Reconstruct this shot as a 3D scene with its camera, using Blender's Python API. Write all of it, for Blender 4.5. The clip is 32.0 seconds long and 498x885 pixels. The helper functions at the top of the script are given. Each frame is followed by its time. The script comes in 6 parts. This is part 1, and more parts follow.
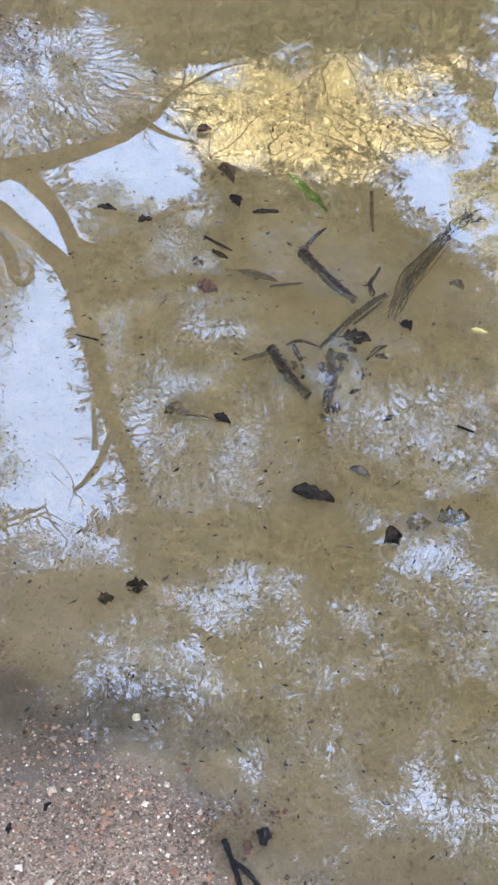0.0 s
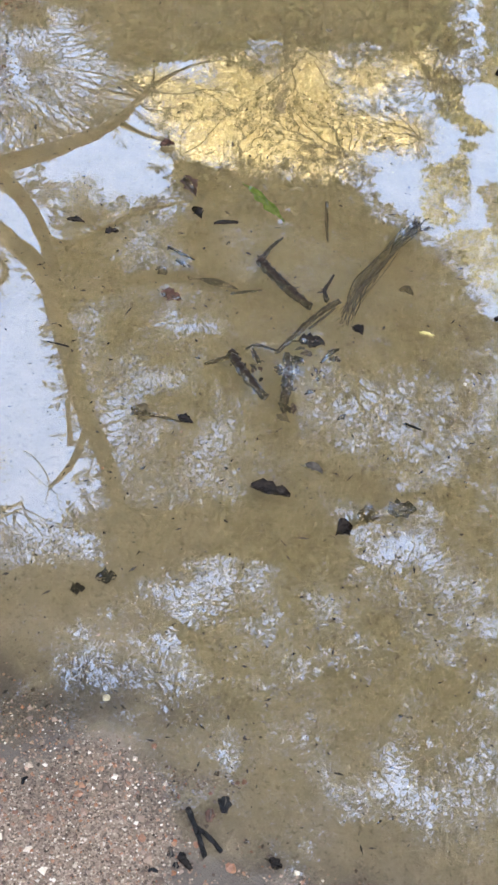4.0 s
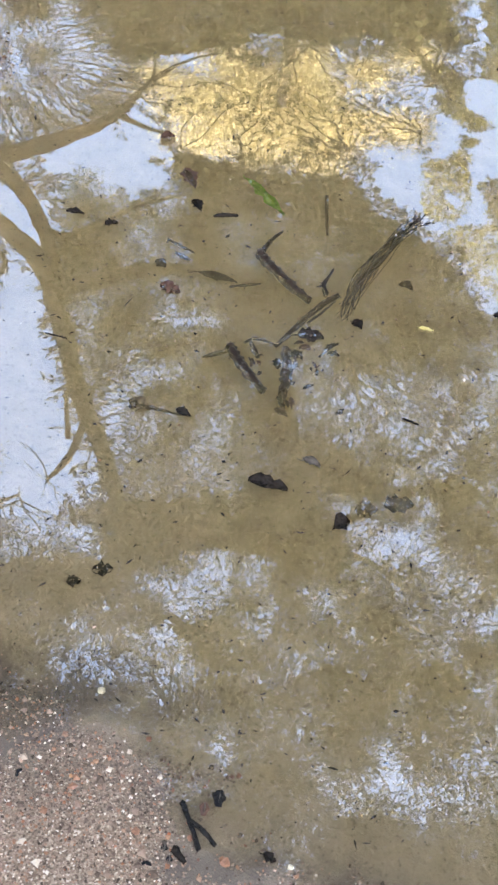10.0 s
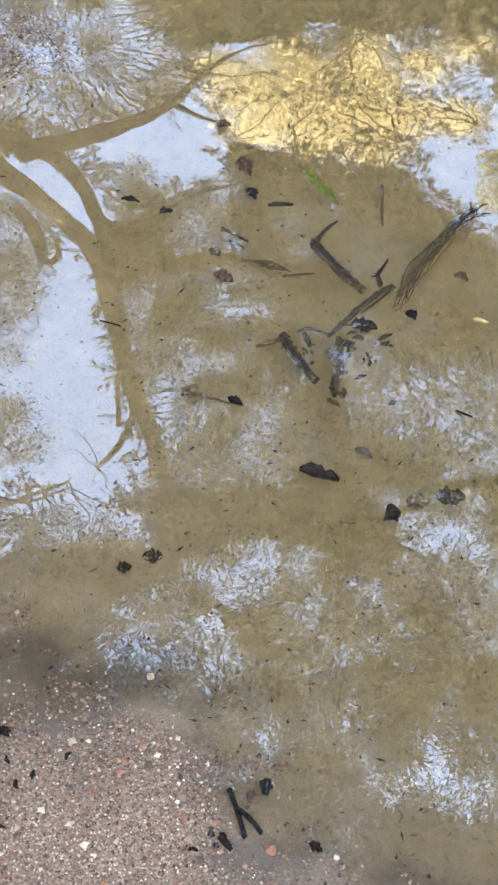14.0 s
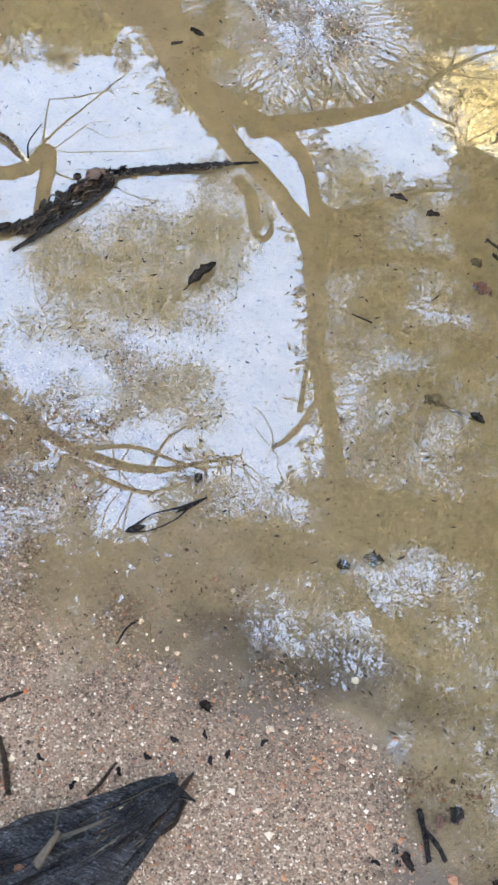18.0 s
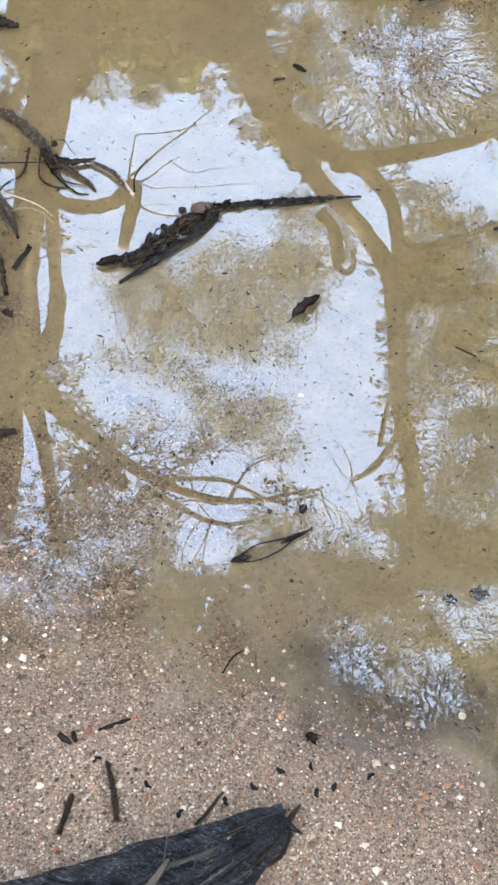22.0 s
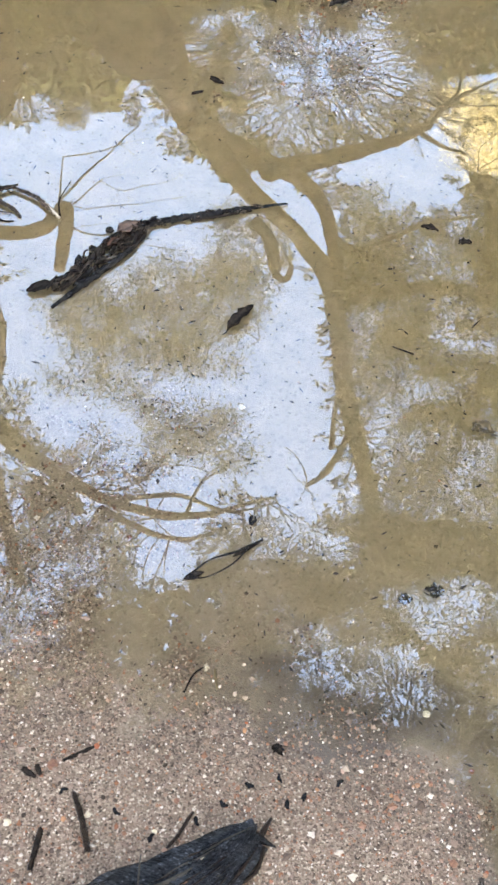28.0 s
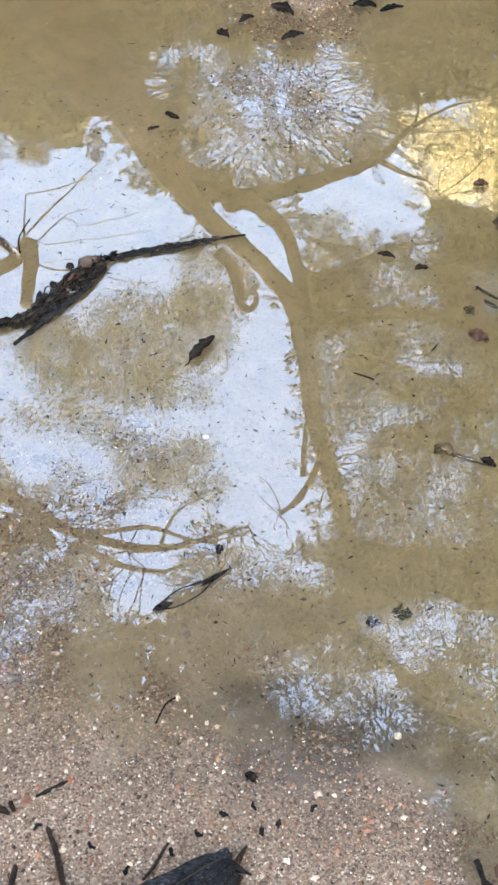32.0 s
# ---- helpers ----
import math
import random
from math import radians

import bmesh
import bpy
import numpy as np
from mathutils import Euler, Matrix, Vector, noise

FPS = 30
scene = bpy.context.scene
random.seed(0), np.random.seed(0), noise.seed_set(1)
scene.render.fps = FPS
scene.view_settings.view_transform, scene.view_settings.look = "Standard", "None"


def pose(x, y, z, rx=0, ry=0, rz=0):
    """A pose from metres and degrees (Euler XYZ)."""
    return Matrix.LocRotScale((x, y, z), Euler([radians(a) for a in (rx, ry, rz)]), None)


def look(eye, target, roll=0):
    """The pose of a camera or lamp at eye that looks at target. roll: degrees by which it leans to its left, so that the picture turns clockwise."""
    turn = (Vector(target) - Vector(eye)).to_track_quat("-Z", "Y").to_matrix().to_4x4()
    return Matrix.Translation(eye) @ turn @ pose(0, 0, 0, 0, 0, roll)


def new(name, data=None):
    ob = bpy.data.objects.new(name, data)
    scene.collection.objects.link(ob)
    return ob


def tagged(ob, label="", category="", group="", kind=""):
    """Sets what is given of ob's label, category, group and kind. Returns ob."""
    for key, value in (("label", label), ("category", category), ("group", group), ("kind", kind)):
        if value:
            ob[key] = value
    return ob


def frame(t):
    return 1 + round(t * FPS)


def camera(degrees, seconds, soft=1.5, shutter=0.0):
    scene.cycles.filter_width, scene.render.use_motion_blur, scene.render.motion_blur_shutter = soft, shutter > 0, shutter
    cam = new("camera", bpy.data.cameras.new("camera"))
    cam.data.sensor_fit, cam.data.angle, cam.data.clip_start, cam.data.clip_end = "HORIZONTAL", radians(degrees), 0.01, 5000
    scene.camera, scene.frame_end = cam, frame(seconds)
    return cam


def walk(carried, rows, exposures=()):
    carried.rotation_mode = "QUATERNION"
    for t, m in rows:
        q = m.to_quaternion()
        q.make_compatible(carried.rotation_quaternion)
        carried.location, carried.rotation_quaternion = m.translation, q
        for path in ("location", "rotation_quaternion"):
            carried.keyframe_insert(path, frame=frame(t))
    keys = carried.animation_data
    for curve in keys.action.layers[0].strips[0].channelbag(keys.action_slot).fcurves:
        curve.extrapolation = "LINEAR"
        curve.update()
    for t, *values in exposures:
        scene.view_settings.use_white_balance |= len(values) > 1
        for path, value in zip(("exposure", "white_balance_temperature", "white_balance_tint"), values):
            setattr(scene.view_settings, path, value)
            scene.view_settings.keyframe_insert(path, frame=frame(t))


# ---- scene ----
# A shallow muddy creek seen from its sandy bank; the still water mirrors the trees and the sky.
cam = camera(23.0, 32.0, soft=2.7)
ROWS = [
    (0.0, 0.0000, 0.0000, 1.4000, 36.570, -4.612, 6.186),
    (0.1, 0.0109, -0.0340, 1.4600, 36.377, -4.356, 6.508),
    (0.2, 0.0186, -0.0583, 1.5029, 36.239, -4.173, 6.738),
    (0.3, 0.0200, -0.0625, 1.5104, 36.215, -4.141, 6.778),
    (0.5, 0.0194, -0.0607, 1.5072, 36.225, -4.155, 6.761),
    (1.0, 0.0162, -0.0606, 1.5067, 36.306, -4.574, 6.565),
    (1.5, 0.0148, -0.0593, 1.5020, 36.080, -4.722, 5.995),
    (2.0, 0.0187, -0.0584, 1.5045, 36.180, -4.702, 5.489),
    (2.5, 0.0134, -0.0604, 1.5032, 36.397, -5.075, 5.168),
    (4.5, 0.0256, -0.0654, 1.5045, 36.366, -5.212, 4.961),
    (5.0, 0.0293, -0.0667, 1.5069, 36.541, -5.336, 4.254),
    (5.5, 0.0321, -0.0667, 1.5043, 36.714, -5.601, 3.480),
    (6.0, 0.0316, -0.0684, 1.5037, 36.724, -5.788, 3.183),
    (6.5, 0.0321, -0.0693, 1.5045, 36.648, -5.795, 3.267),
    (7.0, 0.0349, -0.0663, 1.5026, 36.554, -5.646, 3.340),
    (7.5, 0.0364, -0.0645, 1.5019, 36.543, -5.601, 3.477),
    (8.0, 0.0325, -0.0615, 1.5007, 36.425, -5.594, 3.514),
    (8.5, 0.0318, -0.0604, 1.5016, 36.171, -5.458, 3.602),
    (9.0, 0.0292, -0.0599, 1.4979, 36.067, -5.392, 3.957),
    (9.5, 0.0259, -0.0621, 1.5005, 36.134, -5.476, 4.510),
    (10.0, 0.0220, -0.0626, 1.5002, 36.067, -5.550, 5.433),
    (10.5, 0.0218, -0.0583, 1.5024, 35.787, -5.090, 6.575),
    (11.0, 0.0220, -0.0561, 1.5007, 35.591, -4.662, 7.008),
    (11.5, 0.0213, -0.0558, 1.4982, 35.492, -4.514, 6.949),
    (12.0, 0.0206, -0.0558, 1.4976, 35.425, -4.429, 7.011),
    (12.5, 0.0200, -0.0569, 1.4973, 35.397, -4.326, 7.104),
    (13.0, 0.0199, -0.0592, 1.4980, 35.414, -4.282, 7.242),
    (13.5, 0.0191, -0.0619, 1.4983, 35.450, -4.267, 7.367),
    (15.5, 0.0185, -0.0658, 1.4976, 35.341, -3.463, 7.917),
    (16.0, 0.0149, -0.0649, 1.4957, 35.213, -3.327, 8.477),
    (16.5, 0.0040, -0.0613, 1.4914, 34.978, -3.438, 9.628),
    (17.0, -0.0072, -0.0545, 1.4877, 34.616, -3.799, 11.278),
    (17.5, -0.0421, -0.0565, 1.4909, 34.178, -4.385, 14.879),
    (18.0, -0.0903, -0.0670, 1.4860, 34.079, -3.533, 19.957),
    (18.5, -0.1191, -0.0708, 1.4812, 34.223, -2.351, 22.627),
    (19.0, -0.1232, -0.0693, 1.4758, 34.369, -1.711, 23.014),
    (19.5, -0.1245, -0.0732, 1.4839, 34.544, -1.218, 23.116),
    (20.0, -0.1220, -0.0733, 1.4823, 34.910, -0.881, 23.122),
    (20.5, -0.1229, -0.0737, 1.4821, 35.006, -0.789, 22.970),
    (21.0, -0.1229, -0.0749, 1.4832, 35.070, -0.697, 22.546),
    (21.5, -0.1226, -0.0781, 1.4852, 35.330, -0.797, 22.158),
    (22.0, -0.1307, -0.0892, 1.4883, 35.531, -1.112, 22.508),
    (22.5, -0.1441, -0.0944, 1.4832, 35.453, -0.787, 22.771),
    (23.0, -0.1501, -0.0934, 1.4775, 34.980, -0.197, 23.554),
    (23.5, -0.1558, -0.0952, 1.4786, 34.593, 0.232, 24.091),
    (24.0, -0.1419, -0.0837, 1.4784, 34.340, 0.592, 22.308),
    (24.5, -0.1179, -0.0745, 1.4807, 34.698, 0.717, 19.147),
    (25.0, -0.1114, -0.0730, 1.4769, 35.162, 0.002, 17.084),
    (25.5, -0.1163, -0.0759, 1.4724, 35.089, -0.493, 16.271),
    (27.5, -0.1237, -0.0745, 1.4804, 35.718, -0.241, 17.569),
    (28.0, -0.1201, -0.0778, 1.4844, 36.102, -0.238, 17.565),
    (28.5, -0.1221, -0.0870, 1.4917, 36.560, -0.132, 17.351),
    (29.0, -0.1212, -0.0850, 1.4882, 36.809, 0.149, 17.075),
    (29.5, -0.1149, -0.0838, 1.4919, 37.013, 0.152, 16.766),
    (30.0, -0.1125, -0.0866, 1.4924, 37.244, -0.001, 16.296),
    (30.5, -0.1127, -0.0898, 1.4953, 37.437, 0.019, 15.935),
    (31.0, -0.1074, -0.0879, 1.4941, 37.397, -0.013, 15.685),
    (31.5, -0.1054, -0.0842, 1.4946, 37.356, -0.011, 15.482),
    (32.0, -0.1053, -0.0829, 1.4956, 37.488, -0.129, 15.296),
]
EXPOSURE, KELVIN, TINT = 3.79, 7250, 10
walk(cam, [(t, pose(x, y, z, rx, ry, rz)) for t, x, y, z, rx, ry, rz in ROWS],
     [(0.0, EXPOSURE, KELVIN - 450, TINT), (0.8, EXPOSURE, KELVIN, TINT), (15.0, EXPOSURE, KELVIN, TINT), (19.5, EXPOSURE + 0.13, KELVIN + 280, TINT - 2),
      (32.0, EXPOSURE + 0.13, KELVIN + 280, TINT - 2)])

# ---- light: open sky above the trees, and a sun from behind the near bank ----
SUN_AZ, SUN_EL = radians(150), radians(46)   # clockwise from +y; height over the horizon
world = bpy.data.worlds.new("sky")
scene.world = world
world.use_nodes = True
wn = world.node_tree.nodes
sky = wn.new("ShaderNodeTexSky")
sky.sky_type = "NISHITA"
sky.sun_disc = False
sky.sun_elevation, sky.sun_rotation = SUN_EL, SUN_AZ
sky.air_density, sky.dust_density, sky.ozone_density = 1.0, 3.0, 1.0
wn["Background"].inputs["Strength"].default_value = 0.12
world.node_tree.links.new(sky.outputs["Color"], wn["Background"].inputs["Color"])
sun = new("sun", bpy.data.lights.new("sun", "SUN"))
sun.data.energy, sun.data.angle, sun.data.color = 4.5, radians(0.53), (1.0, 0.93, 0.82)
SUN_WAY = Vector((math.sin(SUN_AZ) * math.cos(SUN_EL), math.cos(SUN_AZ) * math.cos(SUN_EL), math.sin(SUN_EL)))
sun.matrix_world = look(SUN_WAY * 60, (0, 0, 0))


# ---- materials ----
def material(name, rough=0.6, spec=0.5):
    m = bpy.data.materials.new(name)
    m.use_nodes = True
    b = m.node_tree.nodes["Principled BSDF"]
    b.inputs["Roughness"].default_value = rough
    b.inputs["Specular IOR Level"].default_value = spec
    return m, m.node_tree, b


def node(tree, kind, **values):
    n = tree.nodes.new(kind)
    for key, value in values.items():
        n.inputs[key.replace("_", " ")].default_value = value
    return n


def ramp(tree, source, stops):
    r = tree.nodes.new("ShaderNodeValToRGB")
    e = r.color_ramp.elements
    while len(e) < len(stops):
        e.new(0.5)
    for el, (p, c) in zip(e, stops):
        el.position, el.color = p, (*c, 1)
    tree.links.new(source, r.inputs["Fac"])
    return r.outputs["Color"]


def place(tree):
    return tree.nodes.new("ShaderNodeNewGeometry").outputs["Position"]


def noise_of(tree, scale, detail=4.0, rough=0.6, where=None):
    n = node(tree, "ShaderNodeTexNoise", Scale=scale, Detail=detail, Roughness=rough)
    tree.links.new(where or place(tree), n.inputs["Vector"])
    return n.outputs["Fac"]


def mixed(tree, fac, a, b, blend="MIX"):
    n = tree.nodes.new("ShaderNodeMix")
    n.data_type, n.blend_type = "RGBA", blend
    for socket, value in ((n.inputs[0], fac), (n.inputs[6], a), (n.inputs[7], b)):
        if isinstance(value, bpy.types.NodeSocket):
            tree.links.new(value, socket)
        else:
            socket.default_value = value if isinstance(value, (int, float)) else (*value, 1)
    return n.outputs[2]


def bumped(tree, bsdf, height, strength, distance):
    n = node(tree, "ShaderNodeBump", Strength=strength, Distance=distance)
    tree.links.new(height, n.inputs["Height"])
    tree.links.new(n.outputs["Normal"], bsdf.inputs["Normal"])


def plain(name, dark, light, scale, rough=0.6, spec=0.5, bump=0.3, depth=0.002, by_object=False):
    """Two-tone natural surface with grain and fine relief."""
    m, t, b = material(name, rough, spec)
    fine = noise_of(t, scale, 6.0, 0.65)
    col = ramp(t, fine, [(0.3, dark), (0.72, light)])
    if by_object:
        info = t.nodes.new("ShaderNodeObjectInfo")
        tone = ramp(t, info.outputs["Random"], [(0.0, (0.6, 0.6, 0.6)), (1.0, (1.25, 1.2, 1.15))])
        col = mixed(t, 1.0, col, tone, "MULTIPLY")
    t.links.new(col, b.inputs["Base Color"])
    bumped(t, b, fine, bump, depth)
    return m


def grain_material(name, stops, by_island=True, rough=0.3):
    m, t, b = material(name, rough, 0.5)
    if by_island:
        pick = t.nodes.new("ShaderNodeNewGeometry").outputs["Random Per Island"]
    else:
        pick = t.nodes.new("ShaderNodeObjectInfo").outputs["Random"]
    col = ramp(t, pick, stops)
    fine = noise_of(t, 700.0, 3.0)
    col = mixed(t, 0.5, col, ramp(t, fine, [(0.3, (0.55, 0.5, 0.45)), (0.75, (1.2, 1.15, 1.1))]), "MULTIPLY")
    t.links.new(col, b.inputs["Base Color"])
    bumped(t, b, fine, 0.2, 0.001)
    return m


def bed_material():
    m, t, b = material("creek_bed", 0.55, 0.3)
    grit = t.nodes.new("ShaderNodeAttribute")
    grit.attribute_name = "grit"
    shoal = t.nodes.new("ShaderNodeAttribute")
    shoal.attribute_name = "shoal"
    shade_wet = t.nodes.new("ShaderNodeAttribute")
    shade_wet.attribute_name = "shade_wet"
    cells = node(t, "ShaderNodeTexVoronoi", Scale=420.0)
    t.links.new(place(t), cells.inputs["Vector"])
    split = t.nodes.new("ShaderNodeSeparateColor")
    t.links.new(cells.outputs["Color"], split.inputs["Color"])
    grains = ramp(t, split.outputs[0], [(0.0, (0.1, 0.08, 0.06)), (0.25, (0.225, 0.174, 0.135)), (0.6, (0.315, 0.248, 0.195)),
                                        (0.9, (0.42, 0.34, 0.27)), (0.985, (0.74, 0.66, 0.54))])
    tone = noise_of(t, 9.0, 6.0, 0.65)
    grains = mixed(t, 1.0, grains, ramp(t, tone, [(0.3, (0.72, 0.7, 0.66)), (0.7, (1.15, 1.12, 1.08))]), "MULTIPLY")
    silt = ramp(t, noise_of(t, 14.0, 8.0, 0.7), [(0.3, (0.285, 0.23, 0.112)), (0.55, (0.375, 0.31, 0.158)), (0.75, (0.455, 0.384, 0.212))])
    tan = ramp(t, noise_of(t, 22.0, 8.0, 0.7), [(0.3, (0.335, 0.285, 0.21)), (0.55, (0.44, 0.375, 0.28)), (0.75, (0.53, 0.46, 0.35))])
    silt = mixed(t, shoal.outputs["Fac"], silt, tan)
    specks = ramp(t, noise_of(t, 160.0, 2.0, 0.5), [(0.3, (0.5, 0.45, 0.4)), (0.42, (1, 1, 1))])
    silt = mixed(t, 0.6, silt, specks, "MULTIPLY")
    edge = t.nodes.new("ShaderNodeMath")
    edge.operation = "ADD"
    edge.use_clamp = True
    wobble = ramp(t, noise_of(t, 45.0, 5.0, 0.7), [(0.3, (0, 0, 0)), (0.7, (0.5, 0.5, 0.5))])
    sub = t.nodes.new("ShaderNodeMath")
    sub.operation = "SUBTRACT"
    t.links.new(grit.outputs["Fac"], sub.inputs[0])
    sub.inputs[1].default_value = 0.25
    t.links.new(sub.outputs[0], edge.inputs[0])
    t.links.new(wobble, edge.inputs[1])
    col = mixed(t, edge.outputs[0], silt, grains)
    damp = t.nodes.new("ShaderNodeAttribute")
    damp.attribute_name = "damp"
    col = mixed(t, damp.outputs["Fac"], col, (0.66, 0.66, 0.66), "MULTIPLY")
    # soft shore shade mixed in as dark colour, together with the wet margin
    col = mixed(t, shade_wet.outputs["Fac"], col, (0.105, 0.092, 0.08))
    t.links.new(col, b.inputs["Base Color"])
    bumped(t, b, cells.outputs["Distance"], 0.5, 0.002)
    return m


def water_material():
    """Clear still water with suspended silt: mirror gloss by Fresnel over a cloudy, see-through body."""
    m = bpy.data.materials.new("creek_water")
    m.use_nodes = True
    t = m.node_tree
    t.nodes.remove(t.nodes["Principled BSDF"])
    out = t.nodes["Material Output"]
    haze = t.nodes.new("ShaderNodeAttribute")
    haze.attribute_name = "haze"
    clear = node(t, "ShaderNodeBsdfTransparent", Color=(0.97, 0.95, 0.9, 1))
    silt = t.nodes.new("ShaderNodeBsdfDiffuse")
    t.links.new(ramp(t, noise_of(t, 2.2, 5.0, 0.6), [(0.3, (0.265, 0.207, 0.103)), (0.7, (0.33, 0.268, 0.142))]), silt.inputs["Color"])
    body = t.nodes.new("ShaderNodeMixShader")
    t.links.new(haze.outputs["Fac"], body.inputs[0])
    t.links.new(clear.outputs[0], body.inputs[1])
    t.links.new(silt.outputs[0], body.inputs[2])
    # ripples far too low to see but for the wobble they give the mirrored branches
    geo = t.nodes.new("ShaderNodeNewGeometry")
    wave = node(t, "ShaderNodeTexNoise", Scale=9.0, Detail=3.0, Roughness=0.55)
    t.links.new(geo.outputs["Position"], wave.inputs["Vector"])
    off = t.nodes.new("ShaderNodeVectorMath")
    off.operation = "MULTIPLY_ADD"
    t.links.new(wave.outputs["Color"], off.inputs[0])
    off.inputs[1].default_value = (0.004, 0.004, 0.0)
    off.inputs[2].default_value = (-0.002, -0.002, 0.0)
    add = t.nodes.new("ShaderNodeVectorMath")
    add.operation = "ADD"
    t.links.new(off.outputs[0], add.inputs[0])
    t.links.new(geo.outputs["Normal"], add.inputs[1])
    unit = t.nodes.new("ShaderNodeVectorMath")
    unit.operation = "NORMALIZE"
    t.links.new(add.outputs[0], unit.inputs[0])
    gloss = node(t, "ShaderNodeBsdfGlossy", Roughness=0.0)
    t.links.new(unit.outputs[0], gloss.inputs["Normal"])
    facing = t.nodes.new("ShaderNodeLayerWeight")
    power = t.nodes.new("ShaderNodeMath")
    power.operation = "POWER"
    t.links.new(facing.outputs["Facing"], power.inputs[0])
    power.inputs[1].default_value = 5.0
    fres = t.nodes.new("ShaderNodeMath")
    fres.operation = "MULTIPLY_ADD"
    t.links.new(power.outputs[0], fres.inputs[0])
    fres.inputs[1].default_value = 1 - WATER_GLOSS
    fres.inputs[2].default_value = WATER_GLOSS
    film = t.nodes.new("ShaderNodeAttribute")
    film.attribute_name = "film"
    broken = t.nodes.new("ShaderNodeMath")
    broken.operation = "MULTIPLY"
    t.links.new(fres.outputs[0], broken.inputs[0])
    t.links.new(film.outputs["Fac"], broken.inputs[1])
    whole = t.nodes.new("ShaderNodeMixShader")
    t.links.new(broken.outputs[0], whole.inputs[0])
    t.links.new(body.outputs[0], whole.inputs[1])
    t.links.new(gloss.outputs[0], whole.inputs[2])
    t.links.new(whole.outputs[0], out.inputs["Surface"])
    return m


def foliage_material(name, low, high):
    m, t, b = material(name, 0.8, 0.08)
    pick = t.nodes.new("ShaderNodeNewGeometry").outputs["Random Per Island"]
    col = ramp(t, pick, [(0.0, low), (1.0, high)])
    col = mixed(t, 0.5, col, ramp(t, noise_of(t, 3.0, 3.0), [(0.3, (0.7, 0.72, 0.6)), (0.7, (1.2, 1.18, 1.1))]), "MULTIPLY")
    t.links.new(col, b.inputs["Base Color"])
    return m


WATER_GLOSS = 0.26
BED = bed_material()
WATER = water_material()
GRAINS = grain_material("sand_grains", [(0.0, (0.07, 0.06, 0.05)), (0.2, (0.19, 0.147, 0.12)), (0.5, (0.31, 0.243, 0.197)), (0.72, (0.39, 0.3, 0.238)),
                                        (0.85, (0.36, 0.17, 0.1)), (0.92, (0.5, 0.42, 0.33)), (0.965, (0.8, 0.75, 0.66)), (1.0, (0.88, 0.85, 0.78))], True, 0.22)
PEBBLES = grain_material("pebble_stone", [(0.0, (0.5, 0.4, 0.3)), (0.25, (0.75, 0.7, 0.6)), (0.45, (0.45, 0.15, 0.07)), (0.6, (0.3, 0.22, 0.17)),
                                          (0.78, (0.6, 0.33, 0.18)), (1.0, (0.12, 0.1, 0.09))], False, 0.25)
ORANGE = plain("orange_stone", (0.15, 0.07, 0.045), (0.36, 0.19, 0.115), 260, 0.35, by_object=True)
QUARTZ = plain("white_stone", (0.62, 0.55, 0.38), (0.9, 0.85, 0.68), 90, 0.3)
def grained(name, dark, light, turn):
    """Wood with long drawn fibres along one direction, wet and furrowed."""
    m, t, b = material(name, 0.16, 0.42)
    lay = t.nodes.new("ShaderNodeMapping")
    lay.inputs["Rotation"].default_value = (0, 0, turn)
    lay.inputs["Scale"].default_value = (20, 330, 330)
    t.links.new(place(t), lay.inputs["Vector"])
    fibre = noise_of(t, 1.0, 8.0, 0.72, lay.outputs["Vector"])
    blot = noise_of(t, 26.0, 5.0, 0.6)
    # brightest fibre stops paint glints of wet wood into the grain colour
    col = mixed(t, 1.0, ramp(t, fibre, [(0.34, dark), (0.56, light), (0.64, tuple(2.6 * c for c in light)), (0.74, tuple(5 * c for c in light))]), ramp(t, blot, [(0.35, (0.25, 0.25, 0.28)), (0.7, (1.3, 1.3, 1.3))]), "MULTIPLY")
    t.links.new(col, b.inputs["Base Color"])
    bumped(t, b, fibre, 1.0, 0.012)
    return m


# bluish light tone imitates sky sheen on the black wood
LOGWOOD = grained("wet_black_log", (0.009, 0.012, 0.018), (0.1, 0.118, 0.145), radians(-40))
CHAR = plain("wet_black_wood", (0.004, 0.005, 0.007), (0.024, 0.026, 0.032), 150, 0.18, 0.26, 1.0, 0.008)
WORN = plain("worn_grey_wood", (0.03, 0.028, 0.024), (0.12, 0.11, 0.09), 130, 0.5, 0.4, 0.6, 0.002)
def mottled(name):
    """Dark wet bark with pale flecks."""
    m, t, b = material(name, 0.3, 0.4)
    fine = noise_of(t, 170.0, 6.0, 0.7)
    col = ramp(t, fine, [(0.3, (0.006, 0.005, 0.005)), (0.52, (0.045, 0.033, 0.024)), (0.6, (0.09, 0.07, 0.05)), (0.68, (0.42, 0.38, 0.31))])
    t.links.new(col, b.inputs["Base Color"])
    bumped(t, b, fine, 1.0, 0.005)
    return m


MOTTLED = mottled("pale_flecked_wet_bark")
BARK = plain("wet_brown_bark", (0.006, 0.005, 0.005), (0.045, 0.03, 0.021), 130, 0.28, 0.2, 1.0, 0.005, True)
TWIG = plain("dark_twig", (0.006, 0.006, 0.006), (0.026, 0.02, 0.017), 160, 0.26, 0.2, 0.8, 0.003, True)
PALE = plain("bleached_twig", (0.3, 0.27, 0.22), (0.66, 0.62, 0.54), 120, 0.5, 0.4, 0.4, 0.002)
DEADLEAF = plain("soaked_dead_leaf", (0.006, 0.006, 0.006), (0.034, 0.027, 0.022), 190, 0.2, 0.2, 0.9, 0.003, True)
